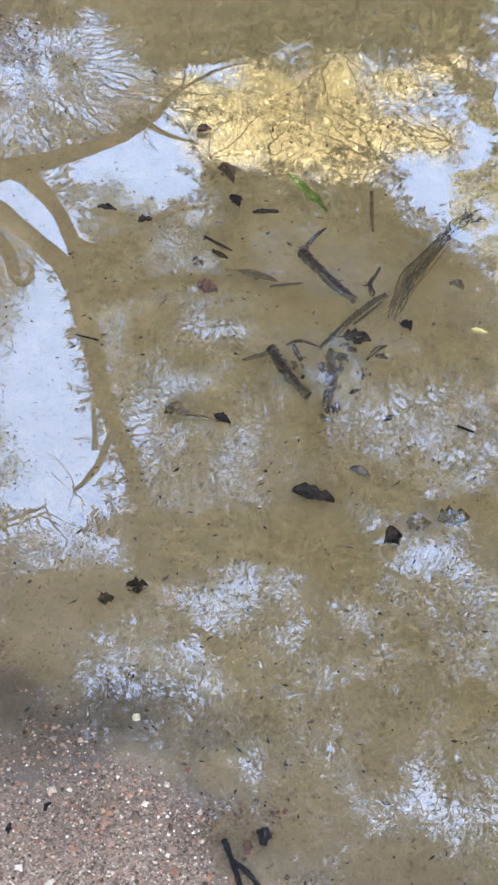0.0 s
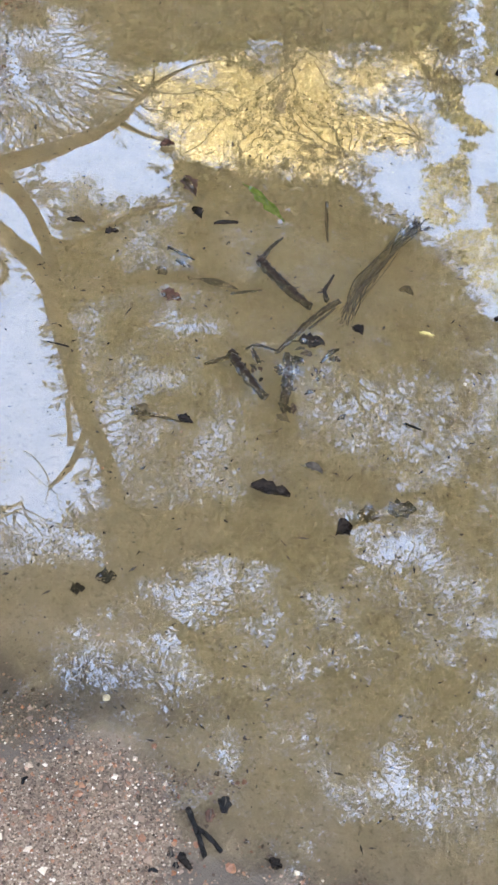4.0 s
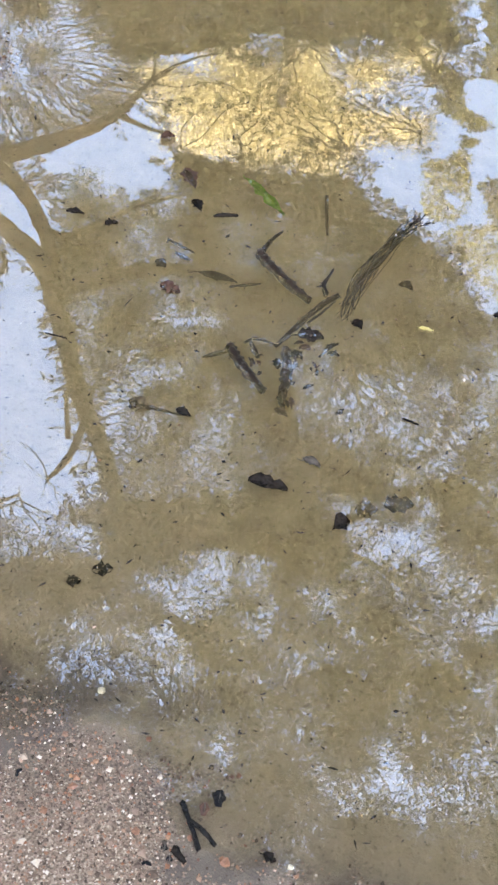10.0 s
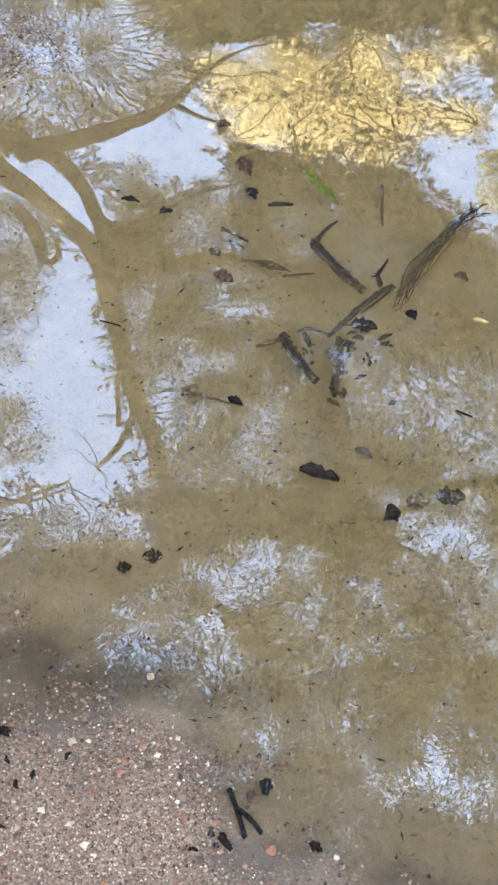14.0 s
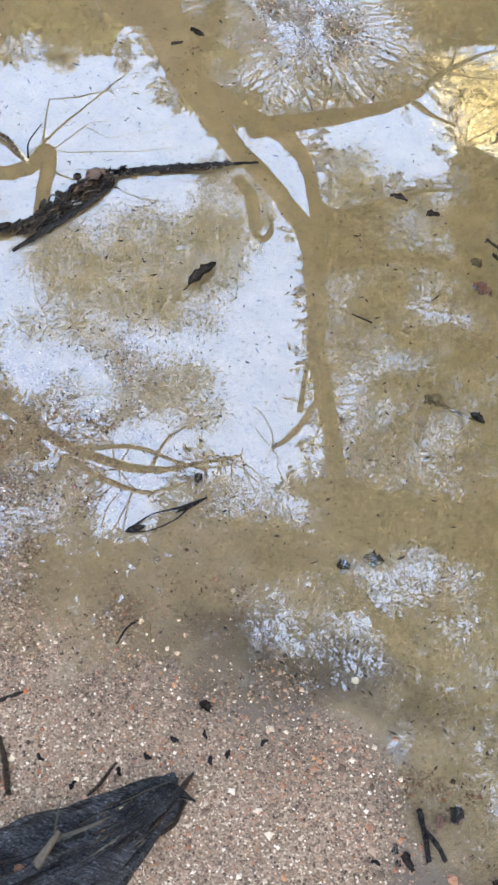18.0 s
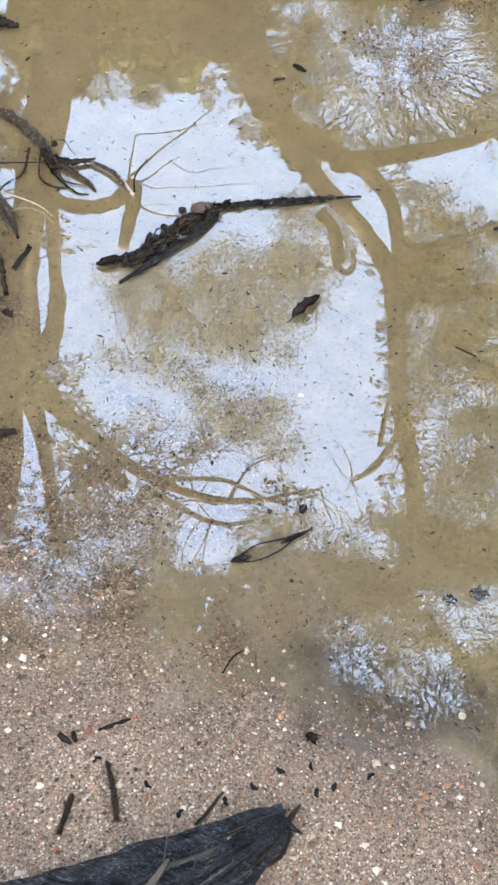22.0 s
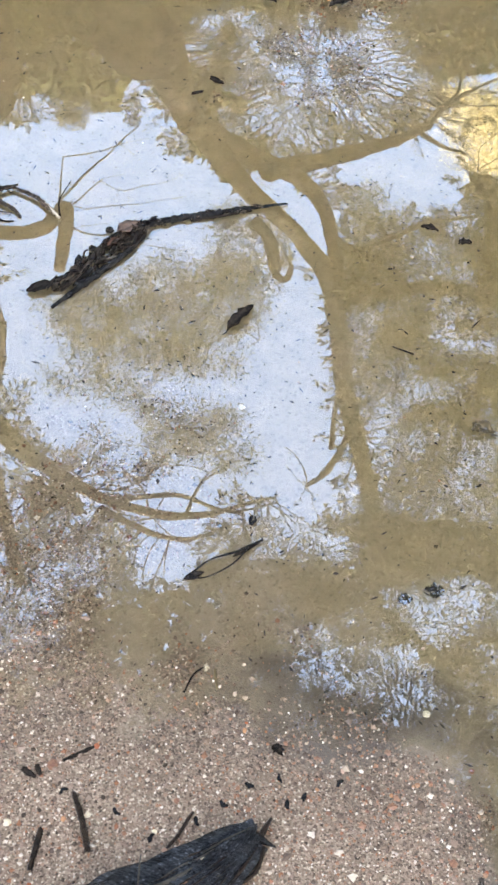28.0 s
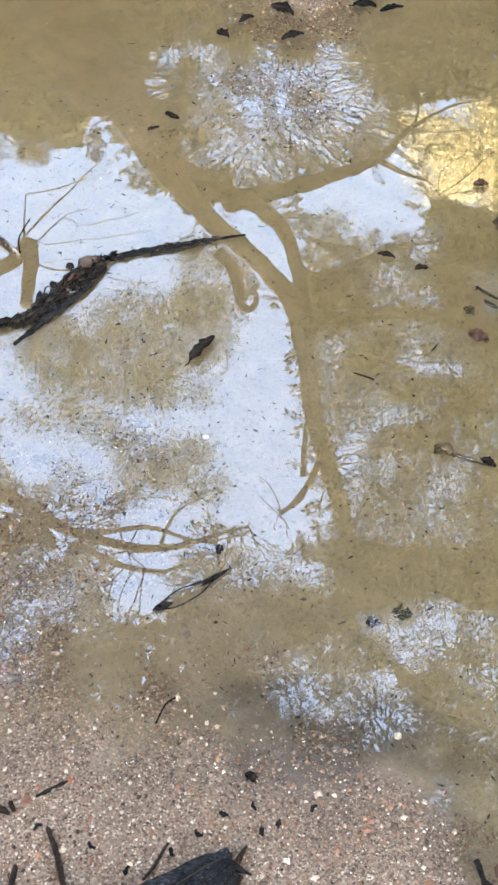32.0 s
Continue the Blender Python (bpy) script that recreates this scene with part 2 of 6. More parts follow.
REDLEAF = plain("brown_red_leaf", (0.04, 0.018, 0.012), (0.12, 0.06, 0.038), 150, 0.4, 0.4, 0.5, 0.001, True)
OLIVELEAF = plain("silted_leaf", (0.06, 0.05, 0.025), (0.16, 0.125, 0.06), 120, 0.5, 0.4, 0.5, 0.001, True)
GREENLEAF = plain("fresh_green_leaf", (0.1, 0.2, 0.015), (0.24, 0.42, 0.04), 90, 0.4, 0.4, 0.3, 0.001)
LIMBBARK = plain("grey_tree_bark", (0.016, 0.014, 0.011), (0.05, 0.042, 0.032), 14, 0.9, 0.2, 0.6, 0.02)
# leaf colours carry sun and shade: dark for shaded crowns, pale for sunlit ones
LEAVES = foliage_material("shade_toned_leaves", (0.018, 0.022, 0.01), (0.045, 0.05, 0.022))
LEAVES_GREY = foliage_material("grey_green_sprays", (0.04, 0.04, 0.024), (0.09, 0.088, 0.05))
LEAVES_GOLD = foliage_material("sun_toned_golden_leaves", (0.4, 0.345, 0.19), (0.6, 0.545, 0.34))
LEAVES_OLIVE = foliage_material("sun_toned_olive_leaves", (0.13, 0.122, 0.042), (0.3, 0.275, 0.112))


# ---- mesh helpers ----
def part(name, bm, mat, parent=None, label=""):
    me = bpy.data.meshes.new(name)
    bm.to_mesh(me)
    bm.free()
    me.materials.append(mat)
    ob = new(name, me)
    ob.parent = parent
    return tagged(ob, label)


def thing(name, at, label, category, group=""):
    ob = new(name)
    ob.location = at
    ob.empty_display_size = 0.05
    return tagged(ob, label, category, group)


def under(parent, points):
    o = Vector(parent.location)
    return [Vector(p) - o for p in points]


def arrays_mesh(name, verts, faces, mat, parent=None, label="", smooth=False):
    """verts (n, 3) and faces (m, 3 or 4) as numpy arrays."""
    me = bpy.data.meshes.new(name)
    k = faces.shape[1]
    me.vertices.add(len(verts))
    me.vertices.foreach_set("co", np.ascontiguousarray(verts, dtype=np.float32).ravel())
    me.loops.add(faces.size)
    me.loops.foreach_set("vertex_index", np.ascontiguousarray(faces, dtype=np.int32).ravel())
    me.polygons.add(len(faces))
    me.polygons.foreach_set("loop_start", np.arange(0, faces.size, k, dtype=np.int32))
    me.polygons.foreach_set("use_smooth", np.full(len(faces), smooth))
    me.update(calc_edges=True)
    me.materials.append(mat)
    ob = new(name, me)
    ob.parent = parent
    return tagged(ob, label)


def glide(points, n):
    """A smooth line of n points through the given ones."""
    p = [Vector(q) for q in points]
    if len(p) == 2:
        return [p[0].lerp(p[1], i / (n - 1)) for i in range(n)]
    p = [p[0] * 2 - p[1]] + p + [p[-1] * 2 - p[-2]]
    out = []
    for i in range(n):
        s = i / (n - 1) * (len(p) - 3)
        k = min(int(s), len(p) - 4)
        u = s - k
        a, b, c, d = p[k:k + 4]
        out.append(0.5 * (2 * b + (c - a) * u + (2 * a - 5 * b + 4 * c - d) * u * u + (3 * b - a - 3 * c + d) * u ** 3))
    return out


def tube(points, radii, sides=8, n=0, rough=0.15, flat=1.0, seed=0.0, jag=False):
    """A tapered, knotty round along the points, closed at both ends."""
    n = n or max(4, 4 * len(points))
    line = glide(points, n)
    bm = bmesh.new()
    rings = []
    for i, c in enumerate(line):
        ahead = (line[min(i + 1, n - 1)] - line[max(i - 1, 0)]).normalized()
        side = ahead.cross(Vector((0, 0, 1)))
        side = side.normalized() if side.length > 1e-3 else Vector((1, 0, 0))
        up = side.cross(ahead)
        s = i / (n - 1) * (len(radii) - 1)
        k = min(int(s), len(radii) - 2)
        r = radii[k] + (radii[k + 1] - radii[k]) * (s - k)
        ring = []
        for j in range(sides):
            a = math.tau * j / sides
            w = 1 + rough * 2 * noise.noise(Vector((i * 0.7 + seed, math.cos(a) * 1.3, math.sin(a) * 1.3 + seed)))
            q = c + (side * math.cos(a) + up * math.sin(a) * flat) * r * w
            if jag and i in (0, n - 1):
                q += ahead * r * 1.5 * noise.noise(Vector((a * 2.1, seed, 3)))
            ring.append(bm.verts.new(q))
        rings.append(ring)
    for a, b in zip(rings, rings[1:]):
        for j in range(sides):
            bm.faces.new((a[j], a[(j + 1) % sides], b[(j + 1) % sides], b[j])).smooth = True
    bm.faces.new(rings[0][::-1])
    bm.faces.new(rings[-1])
    return bm


def blade(start, end, width, curl=0.0, lift=0.0, n=9, thick=0.0006, seed=0.0, ragged=0.0):
    """A leaf blade of some thickness from stalk to tip; curl raises its sides, lift its middle."""
    a, b = Vector(start), Vector(end)
    ahead = (b - a)
    side = ahead.cross(Vector((0, 0, 1))).normalized()
    bm = bmesh.new()
    tops, lows = [], []
    for i in range(n):
        s = i / (n - 1)
        w = width * 0.5 * (math.sin(math.pi * min(1, s ** 0.8)) ** 0.8 + 0.04)
        c = a + ahead * s + Vector((0, 0, lift * math.sin(math.pi * s)))
        row, low = [], []
        for j in range(5):
            v = (j - 2) / 2
            e = 1 + ragged * noise.noise(Vector((s * 9 + seed, v * 2, seed)))
            z = curl * v * v * width + 0.12 * width * noise.noise(Vector((s * 4 + seed, v, 7)))
            q = c + side * v * w * e + Vector((0, 0, z))
            row.append(bm.verts.new(q))
            low.append(bm.verts.new(q - Vector((0, 0, thick))))
        tops.append(row)
        lows.append(low)
    for i in range(n - 1):
        for j in range(4):
            bm.faces.new((tops[i][j], tops[i][j + 1], tops[i + 1][j + 1], tops[i + 1][j])).smooth = True
            bm.faces.new((lows[i][j], lows[i + 1][j], lows[i + 1][j + 1], lows[i][j + 1])).smooth = True
        bm.faces.new((tops[i][0], tops[i + 1][0], lows[i + 1][0], lows[i][0]))
        bm.faces.new((tops[i][4], lows[i][4], lows[i + 1][4], tops[i + 1][4]))
    bm.faces.new([*tops[0], *lows[0][::-1]][::-1])
    bm.faces.new([*tops[-1], *lows[-1][::-1]])
    bmesh.ops.recalc_face_normals(bm, faces=bm.faces)
    return bm


def stone(radius, seed, squash=0.65, level=1):
    bm = bmesh.new()
    bmesh.ops.create_icosphere(bm, subdivisions=level, radius=radius)
    for v in bm.verts:
        k = 1 + 0.5 * noise.noise(v.co.normalized() * 1.6 + Vector((seed * 3.1, seed, 0)))
        v.co *= k
        v.co.z *= squash
    for f in bm.faces:
        f.smooth = level > 2
    return bm


# ---- the creek bed and the water ----
SHORE_X = [-3.0, -0.8, -0.62, -0.45, -0.3, -0.19, -0.09, -0.015, 0.03, 0.19, 0.5, 3.0]
SHORE_Y = [0.20, 0.43, 0.46, 0.51, 0.525, 0.535, 0.575, 0.52, 0.425, 0.385, 0.33, 0.25]


def fbm(x, y, f, octaves=3):
    """Smooth value noise for arrays."""
    out, amp = np.zeros_like(x), 1.0
    for o in range(octaves):
        u, v = x * f + 17.3 * o, y * f - 9.1 * o
        i, j = np.floor(u), np.floor(v)
        a, b = u - i, v - j
        a, b = a * a * (3 - 2 * a), b * b * (3 - 2 * b)

        def h(p, q):
            s = np.sin(p * 127.1 + q * 311.7 + o * 74.7) * 43758.5453
            return (s - np.floor(s)) * 2 - 1
        out += amp * ((h(i, j) * (1 - a) + h(i + 1, j) * a) * (1 - b) + (h(i, j + 1) * (1 - a) + h(i + 1, j + 1) * a) * b)
        amp, f = amp * 0.5, f * 2.1
    return out


def bed_height(x, y):
    """Height of sand and mud over the water's level."""
    x, y = np.asarray(x, float), np.asarray(y, float)
    d = y - np.interp(x, SHORE_X, SHORE_Y) + 0.018 * fbm(x, y, 9.0)
    land = np.where(d < 0, 0.5 * (1 - np.exp(d * 0.09 / 0.5)), 0)
    k = np.interp(x, [-0.9, -0.35, -0.08, 0.1], [0.016, 0.024, 0.07, 0.09])
    deep = 0.034 * (1 - np.exp(-np.maximum(d, 0) * k / 0.034))
    bar = np.exp(-((x + 0.6) / 0.27) ** 2 - ((y - 2.2) / 0.17) ** 2) + 0.8 * np.exp(-((x + 0.58) / 0.22) ** 2 - ((y - 1.86) / 0.16) ** 2)
    deep = deep * (1 - 0.9 * np.clip(bar, 0, 1)) + np.where(d > 0.02, 0.0025 * fbm(x, y, 5.0), 0) * (1 - np.exp(-np.maximum(d, 0) / 0.3))
    far = np.maximum(y - 4.8, 0)
    side = np.maximum(np.abs(x) - 30, 0)
    return land - deep + 1.6 * (1 - np.exp(-far * 0.12)) + 0.02 * side + 0.0012 * fbm(x, y, 40.0)


def grid_axes():
    xs = np.concatenate([[-400, -150, -60, -30, -15, -8, -5, -3.5, -2.6], np.arange(-2.0, 1.2, 0.011), [1.6, 2.5, 4, 8, 15, 30, 60, 150, 400]])
    ys = np.concatenate([[-400, -150, -60, -30, -15, -8, -4, -2, -1, -0.5, -0.2], np.arange(0.0, 2.8, 0.011), [3.2, 3.8, 4.5, 5.5, 7, 10, 15, 30, 60, 150, 400]])
    return xs, ys


def sheet(name, mat, height, attributes, label, category):
    xs, ys = grid_axes()
    gx, gy = np.meshgrid(xs, ys)
    gx, gy = gx.ravel(), gy.ravel()
    nx, ny = len(xs), len(ys)
    i = (np.arange(ny - 1)[:, None] * nx + np.arange(nx - 1)[None, :]).ravel()
    faces = np.stack([i, i + 1, i + 1 + nx, i + nx], 1)
    ob = arrays_mesh(name, np.stack([gx, gy, height(gx, gy)], 1), faces, mat, smooth=True)
    for key, rule in attributes.items():
        at = ob.data.attributes.new(key, "FLOAT", "POINT")
        at.data.foreach_set("value", rule(gx, gy).astype(np.float32))
    return tagged(ob, label, category, kind="structure")


def grit_of(x, y):
    """1 where coarse sand lies bare, 0 where silt has settled on it."""
    deep = -bed_height(x, y)
    left = np.interp(x, [-0.6, -0.3], [1.0, 0.0])
    g = np.clip((np.interp(x, [-0.7, -0.45, -0.2, 0.1], [0.0095, 0.006, 0.0055, 0.005]) + 0.005 * fbm(x, y, 12.0) - deep) / 0.008, 0, 1)
    return np.where(y > 1.3, np.clip((0.010 + 0.004 * fbm(x, y, 12.0) - deep) / 0.006, 0, 1), g)


def shade_wet_of(x, y):
    """Soft shade painted into the bed at the water's edge, plus its wet margin."""
    a = np.exp(-(((x + 0.235) / 0.12) ** 2 + ((y - 0.565) / 0.062) ** 2) ** 2)
    b = 0.8 * np.exp(-(((x + 0.12) / 0.2) ** 2 + ((y - 0.62) / 0.05) ** 2) ** 2)
    c = 0.7 * np.exp(-(((x - 0.16) / 0.15) ** 2 + ((y - 0.395) / 0.03) ** 2) ** 2)
    d = y - np.interp(x, SHORE_X, SHORE_Y)
    wet = 0.42 * np.interp(x, [-0.3, -0.12], [0.0, 1.0]) * np.exp(-((d + 0.01) / 0.075) ** 2)
    return np.clip((1.25 * a + 1.3 * b + c + wet) * (0.65 + 0.4 * fbm(x, y, 16.0)), 0, 0.8)


def damp_of(x, y):
    """Sand just above the water soaks it up and darkens."""
    high = bed_height(x, y)
    return np.where(high > 0, np.exp(-(np.maximum(high, 0) / 0.0085) ** 1.5), np.exp(-np.maximum(-high, 0) / 0.007)) * np.clip(0.85 + 0.3 * fbm(x, y, 11.0), 0, 1)


def shoal_of(x, y):
    """Pale sandy silt in the shallows, olive mud further out."""
    return np.clip(np.exp(-np.maximum(-bed_height(x, y), 0) / 0.014) + 0.15 * fbm(x, y, 6.0), 0, 1)


def haze_of(x, y):
    deep = np.maximum(-bed_height(x, y), 0)
    return 0.32 * (1 - np.exp(-deep / 0.016))


def film_of(x, y):
    """The mirror is whole over deeper water and broken by grains at the very edge."""
    deep = -bed_height(x, y)
    return np.clip(0.12 + deep / 0.0035 + 0.25 * fbm(x, y, 30.0), 0.1, 1)


sheet("ground", BED, bed_height, {"grit": grit_of, "shade_wet": shade_wet_of, "shoal": shoal_of, "damp": damp_of}, "coarse wet sand and gravel sinking into olive silt", "creek bed")
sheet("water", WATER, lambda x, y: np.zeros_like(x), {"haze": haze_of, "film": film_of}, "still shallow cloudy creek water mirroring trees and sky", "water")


# ---- trees over the creek ----
EYE_BELOW = Vector((-0.05, -0.07, -1.49))


def aloft(u, v, z):
    """The spot at height z in line with (u, v) at 5 m, as mirrored in the creek."""
    k = (z + 1.49) / 6.49
    return Vector((EYE_BELOW.x + (u - EYE_BELOW.x) * k, EYE_BELOW.y + (v - EYE_BELOW.y) * k, z))


def aloft_many(u, v, z):
    k = (z + 1.49) / 6.49
    return np.stack([EYE_BELOW.x + (u - EYE_BELOW.x) * k, EYE_BELOW.y + (v - EYE_BELOW.y) * k, z], 1)


GAPS = {
    "great": [(-3.47, 7.66), (-3.17, 7.32), (-2.84, 6.99), (-2.6, 6.81), (-2.31, 6.56), (-2.08, 6.49), (-1.92, 6.21), (-1.72, 5.94), (-1.55, 6.12), (-1.38, 5.72),
              (-1.21, 5.34), (-1.04, 4.88), (-0.91, 4.54), (-0.7, 4.18), (-0.95, 4.0), (-1.28, 3.97), (-1.42, 3.75), (-1.53, 3.48), (-1.63, 3.35), (-1.82, 3.36),
              (-2.12, 3.58), (-2.21, 3.87), (-2.58, 3.95), (-2.91, 3.96), (-3.12, 4.28), (-3.27, 4.65), (-3.53, 5.06), (-3.79, 5.38), (-4.03, 5.66), (-4.5, 6.42),
              (-4.66, 6.73), (-4.17, 6.87), (-3.66, 7.18), (-3.45, 7.27)],
    "fork": [(-1.93, 6.63), (-1.79, 6.69), (-1.64, 6.59), (-1.49, 6.27), (-1.54, 6.22), (-1.78, 6.4)],
    "notch": [(-2.37, 6.91), (-2.27, 6.98), (-2.04, 6.88), (-1.96, 6.72), (-2.09, 6.63), (-2.18, 6.75)],
    "under_limb": [(-1.71, 7.04), (-1.56, 7.42), (-1.29, 7.66), (-1.05, 7.9), (-0.79, 7.8), (-0.68, 7.52), (-0.74, 6.95), (-1.24, 6.5), (-1.49, 6.54)],
    "right": [(0.54, 7.54), (0.99, 8.18), (1.41, 8.19), (1.66, 9.32), (1.74, 10.21), (3.0, 10.6), (3.0, 5.4), (2.23, 5.6), (1.97, 5.99), (1.61, 6.69),
              (1.18, 7.05), (0.81, 7.45)],
    "gold": [(-1.09, 8.37), (-0.43, 8.83), (0.33, 9.08), (1.41, 9.34), (1.3, 8.14), (0.66, 7.81), (0.49, 7.47), (-0.09, 7.42), (-0.64, 7.53), (-0.84, 7.98)],
    "stem_side": [(-3.27, 3.99), (-3.06, 3.88), (-2.64, 3.21), (-2.86, 2.97), (-3.14, 3.54)],
    "behind_trunk": [(-6.17, 7.58), (-5.66, 7.71), (-5.08, 6.76), (-5.27, 6.79), (-5.8, 6.96)],
    "slit_a": [(-3.8, 5.1), (-3.71, 5.11), (-3.57, 4.88), (-3.47, 4.57), (-3.56, 4.65)],
    "slit_b": [(-4.58, 5.77), (-4.49, 5.88), (-4.31, 5.62), (-4.38, 5.51)],
}


# places where the leaves are thin and sky glints between them
VEILS = {
    "high_glint": [(-3.66, 8.52), (-3.35, 8.14), (-3.23, 8.72), (-3.15, 9.23), (-3.1, 8.72), (-3.12, 8.05), (-3.17, 7.68), (-3.37, 8.06)],
    "high_streak": [(-2.39, 8.49), (-2.21, 8.58), (-1.73, 8.23), (-1.76, 8.15), (-2.13, 8.28)],
    "low_a": [(-0.29, 3.6), (-0.11, 3.73), (0.15, 3.9), (0.43, 3.86), (0.31, 3.7), (0.02, 3.48), (-0.13, 3.45)],
    "low_b": [(-0.83, 3.02), (-0.66, 3.18), (-0.32, 3.25), (0.06, 3.12), (0.04, 2.98), (-0.21, 2.99), (-0.57, 2.97), (-0.72, 2.9)],
    "low_c": [(0.93, 2.43), (1.09, 2.69), (1.48, 2.67), (1.9, 2.78), (1.88, 2.34), (1.47, 2.27), (1.2, 2.33)],
    "mesh_a": [(0.47, 5.22), (0.68, 5.43), (1.02, 5.37), (1.42, 5.58), (1.81, 5.27), (1.74, 4.85), (1.25, 4.65), (0.71, 4.8)],
    "mesh_b": [(-0.58, 5.4), (-0.27, 5.41), (-0.17, 5.23), (-0.43, 5.18)],
    "mesh_c": [(1.88, 5.15), (2.18, 5.49), (2.13, 4.7), (1.94, 4.77)],
    "fan": [(0.77, 4.35), (0.99, 4.34), (1.44, 4.35), (1.54, 4.11), (1.43, 3.81), (1.07, 3.81), (0.9, 3.97)],
    "corner": [(-2.02, 9.25), (-1.72, 9.22), (-1.26, 8.43), (-1.44, 8.1), (-1.84, 8.25)],
    "high": [(-3.48, 8.2), (-3.21, 8.41), (-3.13, 7.86), (-3.32, 7.94)],
    "gravel_side": [(-3.03, 2.99), (-2.81, 3.31), (-2.22, 3.62), (-1.54, 3.39), (-1.57, 3.31), (-2.14, 3.08), (-2.19, 2.52), (-2.77, 2.54)],
    "veil_top_left": [(-3.14, 9.08), (-1.39, 9.01), (-1.15, 8.28), (-1.39, 7.64), (-1.95, 7.28), (-2.66, 7.26)],
    "veil_high_a": [(-3.61, 8.15), (-3.2, 9.13), (-2.9, 8.68), (-3.02, 8.07), (-3.18, 7.64)],
    "veil_high_b": [(-2.53, 8.45), (-1.89, 8.71), (-1.55, 8.09), (-1.95, 8.13), (-2.33, 8.11)],
    "veil_high_c": [(-2.19, 7.39), (-1.63, 7.62), (-1.44, 7.39), (-1.81, 7.21), (-2.09, 7.21)],
    "veil_high_d": [(-1.52, 8.17), (-1.19, 8.19), (-1.21, 7.81), (-1.44, 7.82)],
    "veil_right": [(1.51, 6.09), (2.19, 6.02), (2.27, 4.54), (1.9, 4.67), (1.48, 4.9), (1.66, 5.47)],
    "veil_trunk": [(-0.84, 5.57), (-0.45, 5.52), (-0.42, 5.12), (-0.58, 4.95), (-0.58, 4.2), (-0.79, 4.58), (-0.8, 5.16)],
    "veil_low_left": [(-1.76, 4.13), (-0.77, 4.27), (-0.54, 3.76), (-0.96, 3.6), (-1.62, 3.61)],
    "veil_mid": [(-1.04, 6.92), (-0.59, 7.14), (-0.35, 6.33), (-0.87, 6.17)],
    "veil_mid2": [(-0.72, 6.03), (-0.12, 6.15), (-0.07, 5.71), (-0.65, 5.6)],
    "veil_b_right": [(-5.22, 7.56), (-5.0, 7.57), (-4.5, 7.13), (-4.01, 7.51), (-3.85, 7.18), (-4.53, 6.5)],
    "veil_b_left": [(-5.06, 5.91), (-4.62, 6.03), (-3.93, 4.96), (-4.21, 4.48)],
}


def clear_of(points, polygon):
    """Signed distance of points (n, 2) to a polygon's edge: positive outside it."""
    p = np.array(polygon)
    q = np.roll(p, -1, 0)
    best, inside = np.full(len(points), 1e9), np.zeros(len(points), bool)
    for a, b in zip(p, q):
        e = b - a
        w = points - a
        s = np.clip((w @ e) / (e @ e), 0, 1)
        best = np.minimum(best, np.hypot(*(w - s[:, None] * e).T))
        crossing = (a[1] > points[:, 1]) != (b[1] > points[:, 1])
        slope = e[0] * (points[:, 1] - a[1]) / (e[1] if abs(e[1]) > 1e-9 else 1e-9) + a[0]
        inside ^= crossing & (points[:, 0] < slope)
    return np.where(inside, -best, best)


def room(points):
    return np.min([clear_of(points, g) for g in GAPS.values()], 0)


RNG = np.random.default_rng(7)


def leaf_quads(c, length, width, droop=0.0, heading=None):
    """Lance-shaped leaves at centres c, in free directions."""
    n = len(c)
    a = RNG.normal(size=(n, 3)) if heading is None else heading + 0.45 * RNG.normal(size=(n, 3))
    a[:, 2] -= droop
    a /= np.linalg.norm(a, axis=1)[:, None]
    b = np.cross(a, RNG.normal(size=(n, 3)))
    b /= np.linalg.norm(b, axis=1)[:, None] + 1e-9
    L = (length * RNG.uniform(0.6, 1.25, n))[:, None]
    w = (width * RNG.uniform(0.7, 1.2, n))[:, None]
    v = np.stack([c - a * L * 0.5, c + b * w * 0.5 - a * L * 0.05, c + a * L * 0.5, c - b * w * 0.5 - a * L * 0.05], 1).reshape(-1, 3)
    return v, np.arange(4 * n).reshape(n, 4)


def crown(parent, name, centres, length, width, mat, droop=0.2, label=""):
    v, f = leaf_quads(centres - np.array(parent.location), length, width, droop)
    return arrays_mesh(name, v, f, mat, parent, label)


SKELETON = []                                   # nodes along the limbs, from which finer branches grow


def limb(parent, name, uvz, radii, label="", sides=8):
    SKELETON.extend(tuple(p) for p in glide(uvz, 4 * len(uvz)))
    pts = under(parent, [aloft(*p) for p in uvz])
    return part(name, tube(pts, radii, sides, 5 * len(pts), 0.12, seed=len(pts) + radii[0] * 90), LIMBBARK, parent, label)


HOOK = [(-2.0, 6.31), (-1.91, 6.15), (-1.81, 5.96), (-1.72, 5.92), (-1.7, 6.04), (-1.76, 6.14)]
# leaning creek tree whose stems fork over the water
tree_a = thing("leaning_tree", (-5.2, 9.2, 0.5), "leaning creek tree with forked grey limbs and thin foliage", "tree")
root = Vector((-5.2, 9.2, 0.5))
first = [root, aloft(-4.6, 9.4, 2.0), aloft(-3.5, 8.2, 3.4)]
part("trunk", tube(under(tree_a, first), [0.34, 0.22, 0.15], 12, 14, 0.1, seed=3), LIMBBARK, tree_a)
